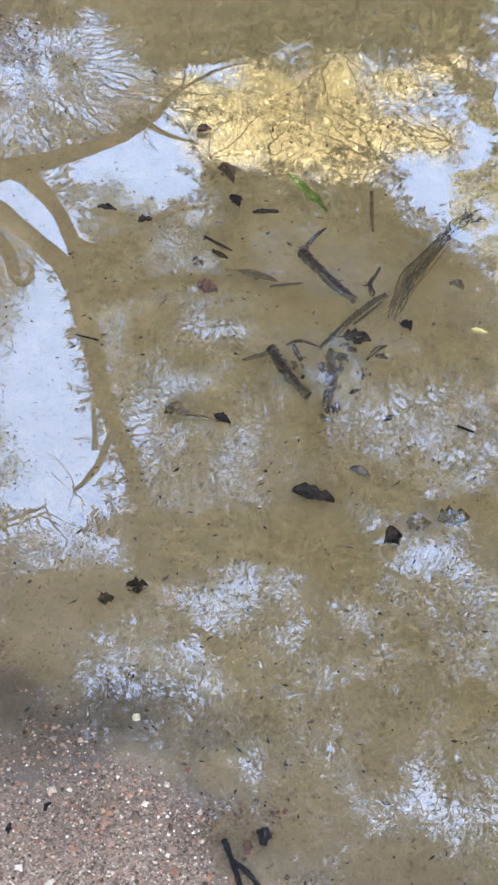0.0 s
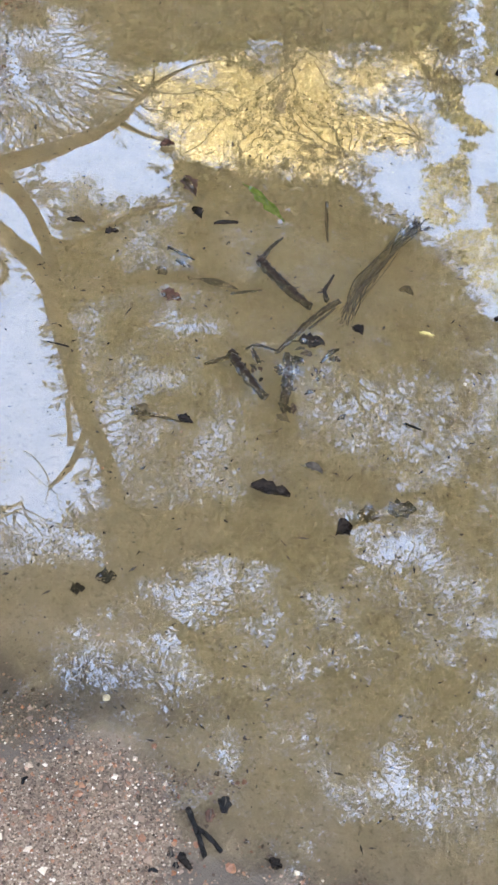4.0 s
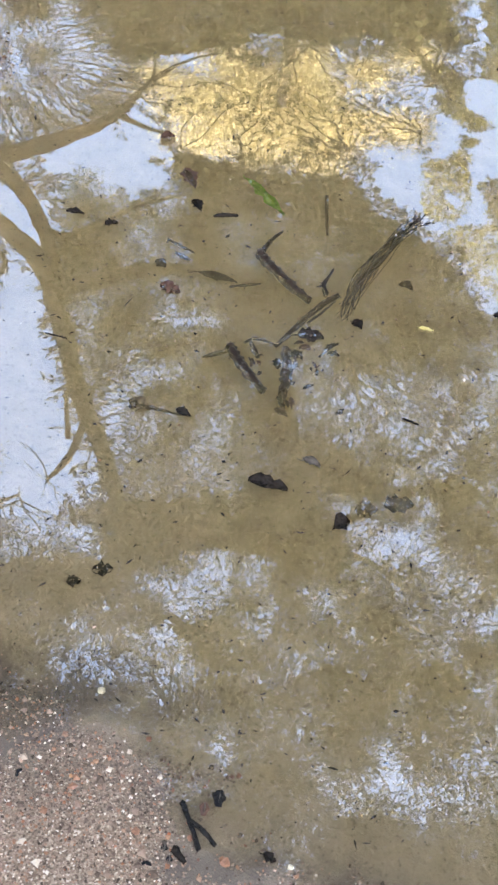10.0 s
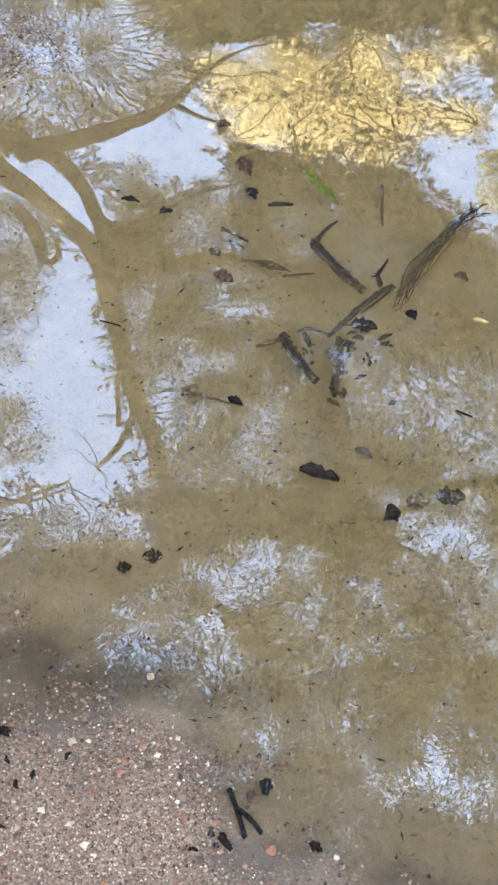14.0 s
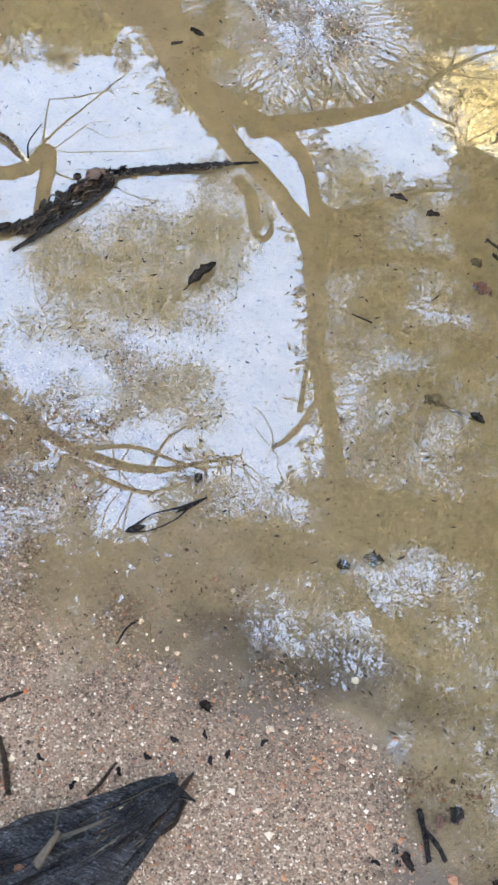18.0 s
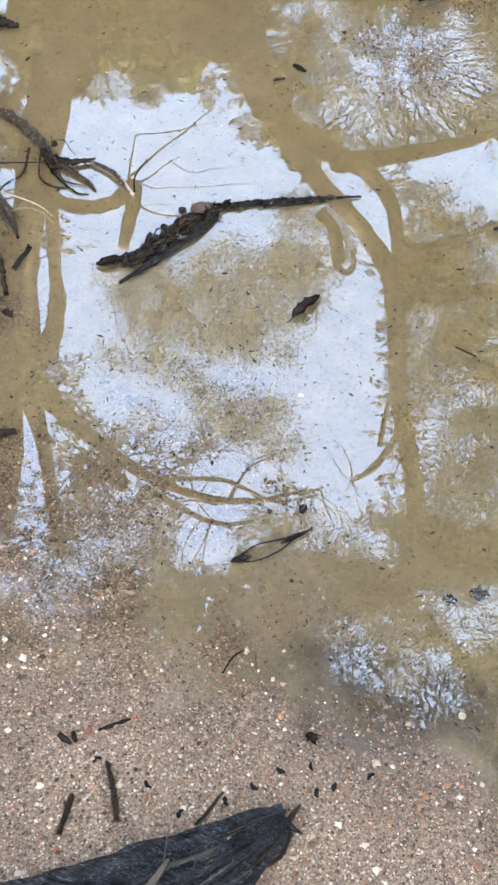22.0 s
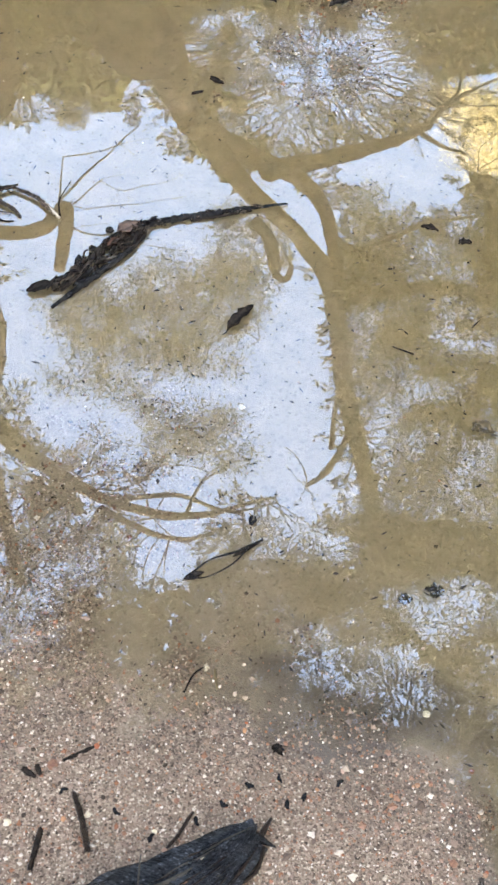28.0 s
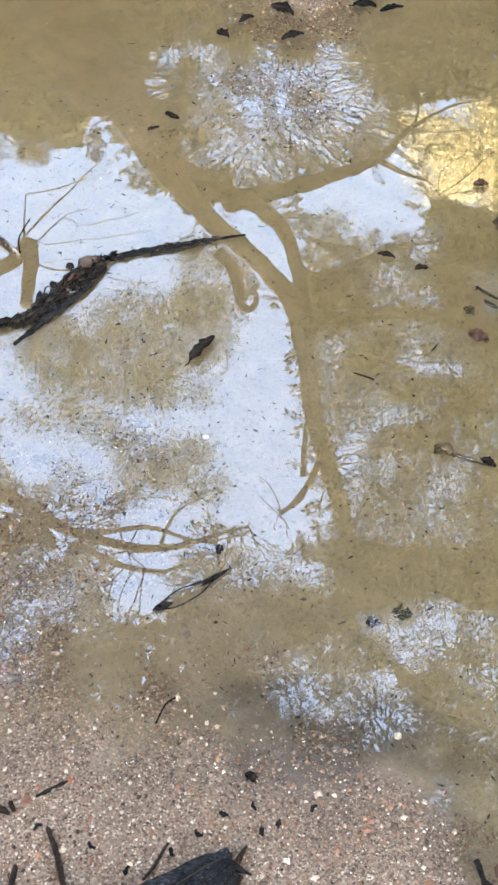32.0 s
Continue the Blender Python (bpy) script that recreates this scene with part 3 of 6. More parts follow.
limb(tree_a, "stem", [(-3.6, 8.3, 3.3), (-3.05, 7.5, 4.0), (-2.68, 7.14, 4.2), (-2.29, 6.76, 4.5), (-2.01, 6.57, 4.7), (-1.71, 6.33, 5.0), (-1.42, 6.04, 5.2), (-1.21, 5.56, 5.6),
                      (-0.96, 4.91, 6.1), (-0.66, 4.31, 6.7), (-0.45, 3.6, 7.4)], [0.15, 0.105, 0.09, 0.075, 0.068, 0.068, 0.085, 0.08, 0.075, 0.068, 0.04], "", 10)
limb(tree_a, "stem", [(-3.0, 7.38, 4.0), (-2.39, 7.13, 4.4), (-1.98, 7.01, 4.6), (-1.69, 6.76, 4.8), (-1.49, 6.42, 5.0), (-1.34, 6.02, 5.2)],
     [0.1, 0.075, 0.062, 0.056, 0.056, 0.055])
limb(tree_a, "limb", [(-2.2, 7.0, 4.5), (-1.73, 7.3, 4.8), (-1.34, 7.62, 5.0), (-1.11, 7.92, 5.2), (-1.0, 8.23, 5.4), (-0.72, 8.62, 5.6), (-0.45, 8.8, 5.7)], [0.08, 0.062, 0.052, 0.038, 0.024, 0.013, 0.005])
limb(tree_a, "branch", [(-1.02, 8.15, 5.35), (-0.95, 8.42, 5.45), (-1.0, 8.75, 5.5)], [0.018, 0.013, 0.005], sides=6)
limb(tree_a, "branch", [(-1.13, 7.8, 5.1), (-0.94, 7.71, 5.2), (-0.72, 7.66, 5.3)], [0.025, 0.018, 0.01], sides=6)
limb(tree_a, "branch", [(-1.5, 6.44, 5.0), (-1.32, 6.37, 5.0), (-1.1, 6.55, 5.1), (-0.84, 6.8, 5.2), (-0.5, 7.0, 5.3)], [0.035, 0.03, 0.025, 0.02, 0.012], sides=6)
limb(tree_a, "branch_stub", [(-2.12, 6.42, 4.7), (-1.93, 6.24, 4.8), (-1.79, 5.98, 4.9)], [0.05, 0.045, 0.035], sides=7)
limb(tree_a, "branch", [(-0.9, 4.72, 6.2), (-0.95, 4.41, 6.3), (-1.06, 4.22, 6.4)], [0.03, 0.028, 0.016], sides=6)
limb(tree_a, "branch", [(-0.98, 4.55, 6.2), (-1.05, 4.9, 6.0), (-1.06, 5.2, 5.9), (-1.12, 5.6, 5.8)], [0.024, 0.018, 0.012, 0.006], sides=6)
limb(tree_a, "limb", [(-0.65, 4.1, 6.8), (-0.04, 3.97, 6.7), (0.35, 3.93, 6.6), (0.69, 4.12, 6.5), (1.0, 4.3, 6.4)], [0.06, 0.06, 0.055, 0.05, 0.03])
limb(tree_a, "branch", [(0.5, 4.02, 6.55), (0.85, 4.0, 6.4), (1.2, 3.83, 6.3)], [0.035, 0.025, 0.012], sides=6)
limb(tree_a, "limb", [(-1.2, 5.9, 5.2), (-0.5, 6.2, 5.4), (0.3, 6.1, 5.6), (1.0, 6.0, 5.8)], [0.06, 0.05, 0.04, 0.02])
limb(tree_a, "hooked_branch", [(*p, 4.9) for p in HOOK], [0.03, 0.03, 0.028, 0.025, 0.018, 0.012], sides=7)
# upright tree beside it
tree_b = thing("upright_tree", (-6.6, 10.0, 0.6), "tall creek tree with a smooth trunk parting into limbs", "tree")
part("trunk", tube(under(tree_b, [(-6.6, 10.0, 0.6), aloft(-5.27, 8.32, 3.4), aloft(-4.68, 6.95, 4.2), aloft(-4.36, 6.15, 4.7), aloft(-4.06, 5.42, 5.1), aloft(-3.86, 4.95, 5.5),
                                  aloft(-3.57, 4.35, 6.1), aloft(-3.44, 4.04, 6.4)]), [0.36, 0.19, 0.16, 0.15, 0.12, 0.14, 0.22, 0.27], 12, 34, 0.1, seed=9), LIMBBARK, tree_b)
limb(tree_b, "stem", [(-4.27, 6.15, 4.7), (-3.92, 5.55, 5.0), (-3.67, 5.13, 5.4), (-3.44, 4.72, 5.8), (-3.32, 4.35, 6.2)], [0.06, 0.05, 0.05, 0.065, 0.09])
limb(tree_b, "limb", [(-3.3, 4.1, 6.3), (-2.96, 3.97, 6.5), (-2.6, 3.83, 6.6), (-2.19, 3.73, 6.7), (-1.71, 3.78, 6.8), (-1.22, 4.09, 6.9)], [0.1, 0.08, 0.06, 0.045, 0.03, 0.012])
limb(tree_b, "limb", [(-3.5, 4.1, 6.3), (-3.15, 3.56, 6.7), (-2.9, 3.02, 7.1)], [0.14, 0.1, 0.08])
limb(tree_b, "limb", [(-3.3, 4.05, 6.4), (-2.95, 3.65, 6.8), (-2.5, 3.0, 7.2)], [0.1, 0.06, 0.05])
limb(tree_b, "crooked_limb", [(-4.12, 5.73, 4.9), (-3.81, 5.74, 5.0), (-3.59, 5.88, 5.0), (-3.53, 6.13, 5.0), (-3.43, 5.91, 5.1), (-3.31, 5.5, 5.2)], [0.06, 0.055, 0.06, 0.06, 0.06, 0.045])
limb(tree_b, "branch", [(-3.45, 5.84, 5.0), (-3.64, 6.28, 4.9), (-3.76, 6.65, 4.9)], [0.013, 0.009, 0.004], sides=6)
limb(tree_b, "branch", [(-3.6, 6.2, 4.9), (-3.47, 6.71, 4.9), (-3.31, 7.2, 4.9)], [0.011, 0.008, 0.004], sides=6)
limb(tree_b, "branch", [(-2.25, 3.66, 6.7), (-1.93, 3.6, 6.8), (-1.65, 3.62, 6.9), (-1.44, 3.79, 7.0)], [0.035, 0.028, 0.02, 0.01], sides=6)
limb(tree_b, "branch", [(-2.2, 3.75, 6.7), (-1.82, 3.9, 6.7), (-1.44, 3.9, 6.8), (-1.2, 4.05, 6.9)], [0.028, 0.02, 0.014, 0.008], sides=6)
limb(tree_b, "branch", [(-1.72, 3.76, 6.8), (-1.7, 4.04, 6.8), (-1.58, 4.22, 6.8)], [0.016, 0.012, 0.006], sides=6)

# foliage of the two trees: dense where no sky shows, fine and broken over the open water, sprays at the edges of the gaps
def scattered(n, box):
    return np.stack([RNG.uniform(box[0], box[1], n), RNG.uniform(box[2], box[3], n)], 1)


def hung(uv, low, high):
    return aloft_many(uv[:, 0], uv[:, 1], RNG.uniform(low, high, len(uv)))


SIDE = -2.7                                     # tree_b has what lies to the left of this
def tufts(parent, name, uv, low, high, leaves, spread, leaf, width, mat):
    """Tufts of narrow leaves that point away from the tuft's heart."""
    if not len(uv):
        return
    heart = hung(uv, low, high)
    out = RNG.normal(size=(len(uv), leaves, 3)) * np.array([1, 1, 0.8])
    c = (heart[:, None, :] + out * spread).reshape(-1, 3)
    v, f = leaf_quads(c - np.array(parent.location), leaf, width, 0.05, out.reshape(-1, 3) * 0.6)
    tagged(arrays_mesh(name, v, f, mat, parent), kind="stuff")


def spaced(uv, apart):
    """Thin points out to about one in each cell, in random order."""
    cell = np.floor(uv / apart).astype(int)
    _, first = np.unique(cell[:, 0] * 10007 + cell[:, 1], return_index=True)
    return uv[RNG.permutation(first)]


def ramify(parent, roots, uv, thin, leaves, leaf, width, mat, reach=0.9, grow=0.36, drift=0.25):
    """Branches that part again and again from the roots until they reach every spot, with leaves along their ends."""
    if len(uv) < 4:
        return
    roots = np.asarray(roots, float)
    near = np.array([np.min(np.hypot(*(roots[:, :2] - p).T)) for p in uv])
    uv = uv[np.argsort(near)]
    uv = uv[np.sort(near) < reach]
    n, m = len(roots), len(uv)
    at = np.concatenate([roots, np.zeros((m, 3))])
    long, stem = np.zeros(n + m), np.full(n + m, -1)
    for k in range(m):
        q = n + k
        d = np.hypot(at[:q, 0] - uv[k, 0], at[:q, 1] - uv[k, 1])
        p = int(np.argmin(d + 0.7 * long[:q]))
        stem[q], long[q] = p, long[p] + d[p]
        at[q] = uv[k, 0], uv[k, 1], at[p, 2] + drift * d[p] * RNG.normal()
    tips = np.ones(n + m)
    for q in range(n + m - 1, n - 1, -1):
        tips[stem[q]] += tips[q] if stem[q] >= n else 0
    a, b = at[stem[n:]], at[n:]
    way = b - a
    side = np.stack([-way[:, 1], way[:, 0], np.zeros(m)], 1)
    up = stem[stem[n:]]
    before = np.where((up >= 0)[:, None], a - at[np.maximum(up, 0)], way)      # leave in the parent's direction: smooth bends
    before *= (np.linalg.norm(way, axis=1) / (np.linalg.norm(before, axis=1) + 1e-9))[:, None]
    r1 = np.minimum(thin * tips[n:] ** grow, 0.03)
    r0 = np.minimum(r1 * 1.25, 0.034)
    steps, rows = 5, []
    sway = side * (0.06 * RNG.normal(size=m))[:, None]
    line = []
    for i in range(steps):
        t = i / (steps - 1)
        c = a + before * 0.3 * (t - 2 * t * t + t ** 3) + way * (t + 0.3 * (2 * t * t - t - t ** 3)) + sway * math.sin(math.pi * t)
        line.append(c)
    line[-1] = b
    flat = side / (np.linalg.norm(side, axis=1)[:, None] + 1e-9)
    for i, c in enumerate(line):
        t = i / (steps - 1)
        r = (r0 * (1 - t) + r1 * t)[:, None]
        x = aloft_many(c[:, 0], c[:, 1], c[:, 2]) - np.array(parent.location)
        lift = np.array([[0, 0, 1.0]]) * r
        rows.append(np.stack([x + lift, x - 0.5 * lift + 0.87 * flat * r, x - 0.5 * lift - 0.87 * flat * r], 1))
    pts = np.stack(rows, 1)
    first = (np.arange(m) * steps * 3)[:, None, None]
    k = (np.arange(steps - 1) * 3)[None, :, None]
    quads = [np.stack([first + k + j, first + k + (j + 1) % 3, first + k + 3 + (j + 1) % 3, first + k + 3 + j], -1).reshape(-1, 4) for j in range(3)]
    tagged(arrays_mesh("branchlets", pts.reshape(-1, 3), np.concatenate(quads), LIMBBARK, parent), kind="stuff")
    if not leaves:
        return
    ends = np.repeat(np.nonzero(tips[n:] <= 5)[0], leaves)
    t = RNG.random(len(ends))[:, None] ** 0.8
    c = a[ends] * (1 - t) + b[ends] * t + sway[ends] * np.sin(math.pi * t)
    heading = way[ends] / (np.linalg.norm(way[ends], axis=1)[:, None] + 1e-9) + flat[ends] * RNG.choice([-0.8, 0.8], len(ends))[:, None]
    x = aloft_many(c[:, 0], c[:, 1], c[:, 2]) + heading * leaf * 0.5 + 0.15 * leaf * RNG.normal(size=c.shape)
    v, f = leaf_quads(x - np.array(parent.location), leaf, width, 0.05, heading * 1.3)
    tagged(arrays_mesh("leaf_sprays", v, f, mat, parent), kind="stuff")


def split(points):
    return (tree_a, points[points[:, 0] > SIDE]), (tree_b, points[points[:, 0] <= SIDE])


NARROW = ("fork", "notch", "slit_a", "slit_b")


# how far the sky opens in the thin places that are not fully open
MOST = {"veil_top_left": 0.56, "low_a": 0.66, "low_b": 0.52, "mesh_a": 0.43, "fan": 0.7, "mesh_c": 0.34, "mesh_b": 0.5, "veil_right": 0.33, "gravel_side": 0.46, "low_c": 0.44,
        "veil_trunk": 0.5, "veil_mid": 0.42, "veil_mid2": 0.42, "veil_low_left": 0.6, "veil_high_a": 0.52, "veil_high_b": 0.52, "veil_high_c": 0.52, "veil_high_d": 0.52,
        "veil_b_right": 0.68, "veil_b_left": 0.66}


def veil(points):
    """0 in full leaf, rising towards 1 in the heart of the thin places."""
    grain = 0.5 * fbm(points[:, 0], points[:, 1], 4.2, 3)
    out = np.zeros(len(points))
    for name, ring in VEILS.items():
        d = clear_of(points, ring) + (0.06 if name.startswith("veil") else 0.0)
        most = MOST.get(name, 0.9)
        out = np.maximum(out, np.clip(0.45 - d / 0.22 + grain, 0, most))
    return out


# closed canopy
whole = scattered(300000, (-7.5, 4.6, 0.4, 12.5))
airy = (whole[:, 0] > -1.2) & (whole[:, 1] < 6.9) & (whole[:, 1] > 1.7)
shut = (room(whole) > 0.13 + 0.1 * fbm(whole[:, 0], whole[:, 1], 2.6, 3)) & (veil(whole) < 0.05 + 0.2 * RNG.random(len(whole)))
patch = fbm(whole[:, 0], whole[:, 1], 1.5, 4) + 0.25 * (whole[:, 1] < 3.2)
shut &= ~airy | (patch > 0.1 + 0.3 * RNG.random(len(whole)))
dense = whole[shut]
spots = hung(dense, 4.8, 7.2)
for tree, mine in ((tree_a, dense[:, 0] > SIDE), (tree_b, dense[:, 0] <= SIDE)):
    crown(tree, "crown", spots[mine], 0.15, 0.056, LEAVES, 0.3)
# looser leaf in tufts, with chinks of sky between them, over the open water and round the thin places
loose = scattered(21500, (-5.6, 2.9, 1.6, 9.6))
over = (loose[:, 0] > -1.25) & (loose[:, 1] < 6.95)
thinning = veil(loose)
keep = np.where(over, np.clip(1.06 + 0.5 * fbm(loose[:, 0], loose[:, 1], 1.6, 4) + 0.25 * (loose[:, 1] < 3.0), 0.5, 1), 0.85) * (1 - thinning) ** 1.5
loose = loose[(over | (thinning > 0.02)) & (room(loose) > 0.09) & (RNG.random(len(loose)) < keep)]
for tree, mine in split(loose):
    tufts(tree, "leaf_tufts", mine, 4.9, 6.8, 66, 0.055, 0.05, 0.0125, LEAVES)

# thin places: sky between many crossing branchlets
held = [(u, v, z) for u, v, z in SKELETON if -5.6 < u < 2.9 and 1.8 < v < 9.6]
hid = spaced(scattered(9000, (-5.4, 2.7, 2.0, 9.4)), 0.3)
hid = hid[(veil(hid) < 0.1) & (room(hid) > 0.1)]
held += [(u, v, RNG.uniform(5.2, 6.4)) for u, v in hid]
for layer in range(2):
    net = spaced(scattered(110000, (-5.4, 2.7, 2.0, 9.4)), 0.053)
    net = net[((veil(net) > 0.1) | ((net[:, 0] > -1.25) & (net[:, 1] < 6.95) & (RNG.random(len(net)) < 0.75))) & (room(net) > 0.02)]
    net = net + 0.02 * RNG.normal(size=net.shape)
    for tree, mine in split(net):
        ramify(tree, held if layer else held[::2], mine, 0.0024, 3, 0.034, 0.009, LEAVES, reach=0.9, grow=0.44)

# fringes: leafy sprays that reach out into the openings
brim = scattered(90000, (-6.0, 3.4, 1.6, 10.8))
gap = room(brim)
want = np.clip(1.0 - (0.06 - gap) / ((0.3 + 0.16 * fbm(brim[:, 0], brim[:, 1], 1.9, 2)) * np.where(brim[:, 0] > 0.3, 1.6, 1.0)), 0, 1) * (gap < 0.14) * (fbm(brim[:, 0], brim[:, 1], 2.7, 3) > -0.2 - 1.5 * gap)
want *= np.min([clear_of(brim, GAPS[k]) for k in NARROW], 0) > 0.16
want *= np.where((clear_of(brim, GAPS["great"]) < 0.1) & (brim[:, 1] < 6.9) & (brim[:, 1] > 4.4), 0.25, 1.0)
want *= np.where((clear_of(brim, GAPS["under_limb"]) < 0.12) & (brim[:, 1] > 7.05), 0.15, 1.0)
brim = spaced(brim[RNG.random(len(brim)) < want], 0.05)
hold = spaced(scattered(40000, (-6.0, 3.4, 1.6, 10.8)), 0.16)
hold = hold[np.abs(room(hold) - 0.13) < 0.08]
for (tree, mine), (_, own) in zip(split(brim), split(hold)):
    ramify(tree, [(u, v, RNG.uniform(5.0, 6.2)) for u, v in own], mine, 0.0028, 14, 0.055, 0.015, LEAVES_GREY, reach=0.5, grow=0.45)

# loose crowns seen against the open sky: fine leaf, high up
SPARSE = {"upper": [(-3.2, 5.01), (-2.98, 5.66), (-2.57, 5.97), (-1.83, 6.12), (-1.52, 5.32), (-2.09, 4.84), (-2.76, 4.48)],
          "lower": [(-2.36, 4.0), (-2.05, 4.49), (-1.76, 4.57), (-1.36, 4.8), (-1.25, 4.29), (-1.42, 4.12), (-1.77, 4.12), (-2.11, 3.82)],
          "over_raft": [(-2.35, 6.25), (-2.1, 6.62), (-1.8, 6.5), (-1.62, 6.12)],
          "under": [(-1.5, 6.6), (-1.42, 6.95), (-1.1, 7.0), (-0.85, 6.9), (-1.24, 6.5)]}
thin = scattered(4200, (-3.4, -0.6, 3.8, 7.3))
depth = -np.min([clear_of(thin, g) for g in SPARSE.values()], 0) + 0.3 * fbm(thin[:, 0], thin[:, 1], 2.3, 4)
thin = thin[(depth > 0) & (RNG.random(len(thin)) < np.clip(0.12 + depth * 1.1, 0, 0.5))]
twiggy = spaced(thin, 0.12)
tufts(tree_b, "leaf_tufts", thin, 8.0, 9.5, 84, 0.09, 0.055, 0.015, LEAVES)
ramify(tree_b, [(-2.9, 4.7, 8.5), (-2.3, 5.0, 8.5), (-1.7, 5.3, 8.5), (-1.9, 4.1, 8.5), (-1.5, 4.2, 8.5), (-2.0, 6.3, 8.0), (-1.2, 6.7, 8.0)], twiggy, 0.003, 0, 0.05, 0.01, LEAVES_GREY, reach=0.7)
# bare twigs across the great opening
bare = spaced(scattered(900, (-3.4, -2.4, 5.9, 7.1)), 0.24)
bare = bare[room(bare) < -0.12]
ramify(tree_b, [(-3.43, 5.95, 5.0), (-3.5, 6.15, 5.0), (-3.3, 5.6, 5.1), (-3.76, 6.65, 4.9)], bare, 0.0025, 0, 0.05, 0.01, LEAVES_GREY, reach=1.0, grow=0.5)
low = spaced(scattered(900, (-2.3, -0.9, 3.55, 4.5)), 0.15)
ramify(tree_b, [(-1.22, 4.09, 6.9), (-1.44, 3.79, 7.0), (-1.58, 4.22, 6.8), (-1.9, 3.7, 6.8), (-1.06, 4.22, 6.4)], low, 0.0036, 2, 0.05, 0.01, LEAVES_GREY, reach=0.55, grow=0.5)
# branches before the golden tree
gold = spaced(scattered(40000, (-1.1, 1.9, 7.4, 10.0)), 0.058)
FAN = [(0.71, 7.84), (0.99, 8.04), (1.36, 7.82), (1.42, 8.64), (1.79, 9.35), (1.6, 10.0), (1.18, 9.56), (0.78, 9.07)]
gold = gold[(np.minimum(clear_of(gold, GAPS["gold"]), clear_of(gold, FAN)) < 0.06) & (RNG.random(len(gold)) < np.clip(0.62 + 0.4 * gold[:, 0] + 0.8 * fbm(gold[:, 0], gold[:, 1], 2.2, 3), 0, 1))]
ramify(tree_a, [(-0.6, 7.5, 5.3), (-0.1, 7.4, 5.3), (0.5, 7.4, 5.4), (0.7, 7.75, 5.4), (1.3, 8.1, 5.5), (1.42, 8.8, 5.6), (0.9, 9.2, 5.6), (0.3, 9.1, 5.6), (-1.0, 8.3, 5.4)],
       gold, 0.0024, 10, 0.045, 0.012, LEAVES_GREY, reach=1.2, grow=0.42)

# sunlit trees farther off
def far_tree(name, label, uvs, spread, count, depth, mats, foot, leaf=0.22):
    t = thing(name, foot, label, "tree")
    u, v = np.mean(uvs, 0)
    mid = aloft(u, v, 6.49 * depth[0] / v - 1.49)
    part("trunk", tube(under(t, [foot, (foot[0] * 0.6 + mid.x * 0.4, foot[1] * 0.6 + mid.y * 0.4, 4.0), mid]), [0.3, 0.22, 0.08], 10, 12, 0.1), LIMBBARK, t)
    k = RNG.integers(0, len(uvs), count)
    p = np.array(uvs)[k] + spread * RNG.normal(size=(count, 2))
    far = RNG.uniform(*depth, count)
    c = aloft_many(p[:, 0], p[:, 1], 6.49 * (far + 0.07) / (p[:, 1] + 0.07) - 1.49)
    for i, m in enumerate(mats):
        crown(t, "crown" if i == 0 else "crown_sprays", c[i::len(mats)], leaf, leaf * 0.36, m, 0.1)
    return t


ring = np.array(GAPS["gold"])
core = [tuple(ring.mean(0) + (p - ring.mean(0)) * s) for p in ring for s in (0.25, 0.55, 0.85)]
far_tree("golden_tree", "broad golden yellow tree crown, coloured as in full sun", core, 0.13, 70000, (13.5, 15.0), [LEAVES_GOLD], (0.4, 17.0, 1.2), 0.06)
loose = scattered(60000, (1.3, 3.2, 5.9, 11.0))
lobes = [[(1.31, 7.67), (1.55, 7.73), (1.67, 7.6), (1.63, 7.26), (1.44, 7.15), (1.33, 7.34)],
         [(1.55, 6.93), (1.85, 7.11), (2.11, 7.02), (2.28, 7.37), (2.64, 7.43), (3.2, 7.4), (3.2, 5.9), (2.52, 6.07), (2.2, 6.24), (1.99, 6.39), (1.74, 6.53)],
         [(1.8, 10.22), (1.84, 10.79), (2.97, 11.04), (3.2, 8.8), (2.38, 8.82), (2.17, 8.85), (1.98, 9.06), (1.8, 8.94), (1.94, 9.38), (2.01, 9.82)]]
# half shade of these clumps is put in by a darker leaf mix
dusky = [[(1.43, 9.03), (1.65, 8.91), (1.66, 8.53), (1.91, 8.33), (1.71, 8.02), (1.66, 7.6), (1.54, 7.71), (1.63, 8.22), (1.47, 8.49)],
         [(2.05, 8.41), (2.21, 8.63), (2.75, 8.65), (3.2, 8.5), (2.69, 7.98), (2.17, 7.96), (2.08, 8.16)],
         [(1.77, 7.55), (2.08, 8.07), (2.15, 7.68), (2.67, 7.73), (3.2, 7.6), (2.64, 7.39), (2.28, 7.33), (1.89, 7.16), (1.81, 7.32)]]
ragged = 0.1 * fbm(loose[:, 0], loose[:, 1], 4.0, 4)
shady = loose[np.min([clear_of(loose, g) for g in dusky], 0) < ragged + 0.05]
loose = loose[np.min([clear_of(loose, g) for g in lobes], 0) < ragged + 0.06]
clumps = [tuple(p) for p in loose[fbm(loose[:, 0], loose[:, 1], 2.6, 4) > -0.85]]
far_tree("olive_tree", "olive-yellow tree in loose leaf clumps, coloured as sunlit", clumps, 0.015, 50000, (13.0, 14.5), [LEAVES_OLIVE, LEAVES_OLIVE, LEAVES_OLIVE, LEAVES_GREY], (4.6, 16.0, 1.2), 0.062)
far_tree("olive_tree", "olive tree with loose leaf clumps, coloured as half shaded", [tuple(p) for p in shady[fbm(shady[:, 0], shady[:, 1], 3.2, 4) > -0.55]], 0.015, 14000, (11.5, 12.6), [LEAVES_GREY, LEAVES_OLIVE, LEAVES], (3.4, 14.0, 1.2), 0.07)


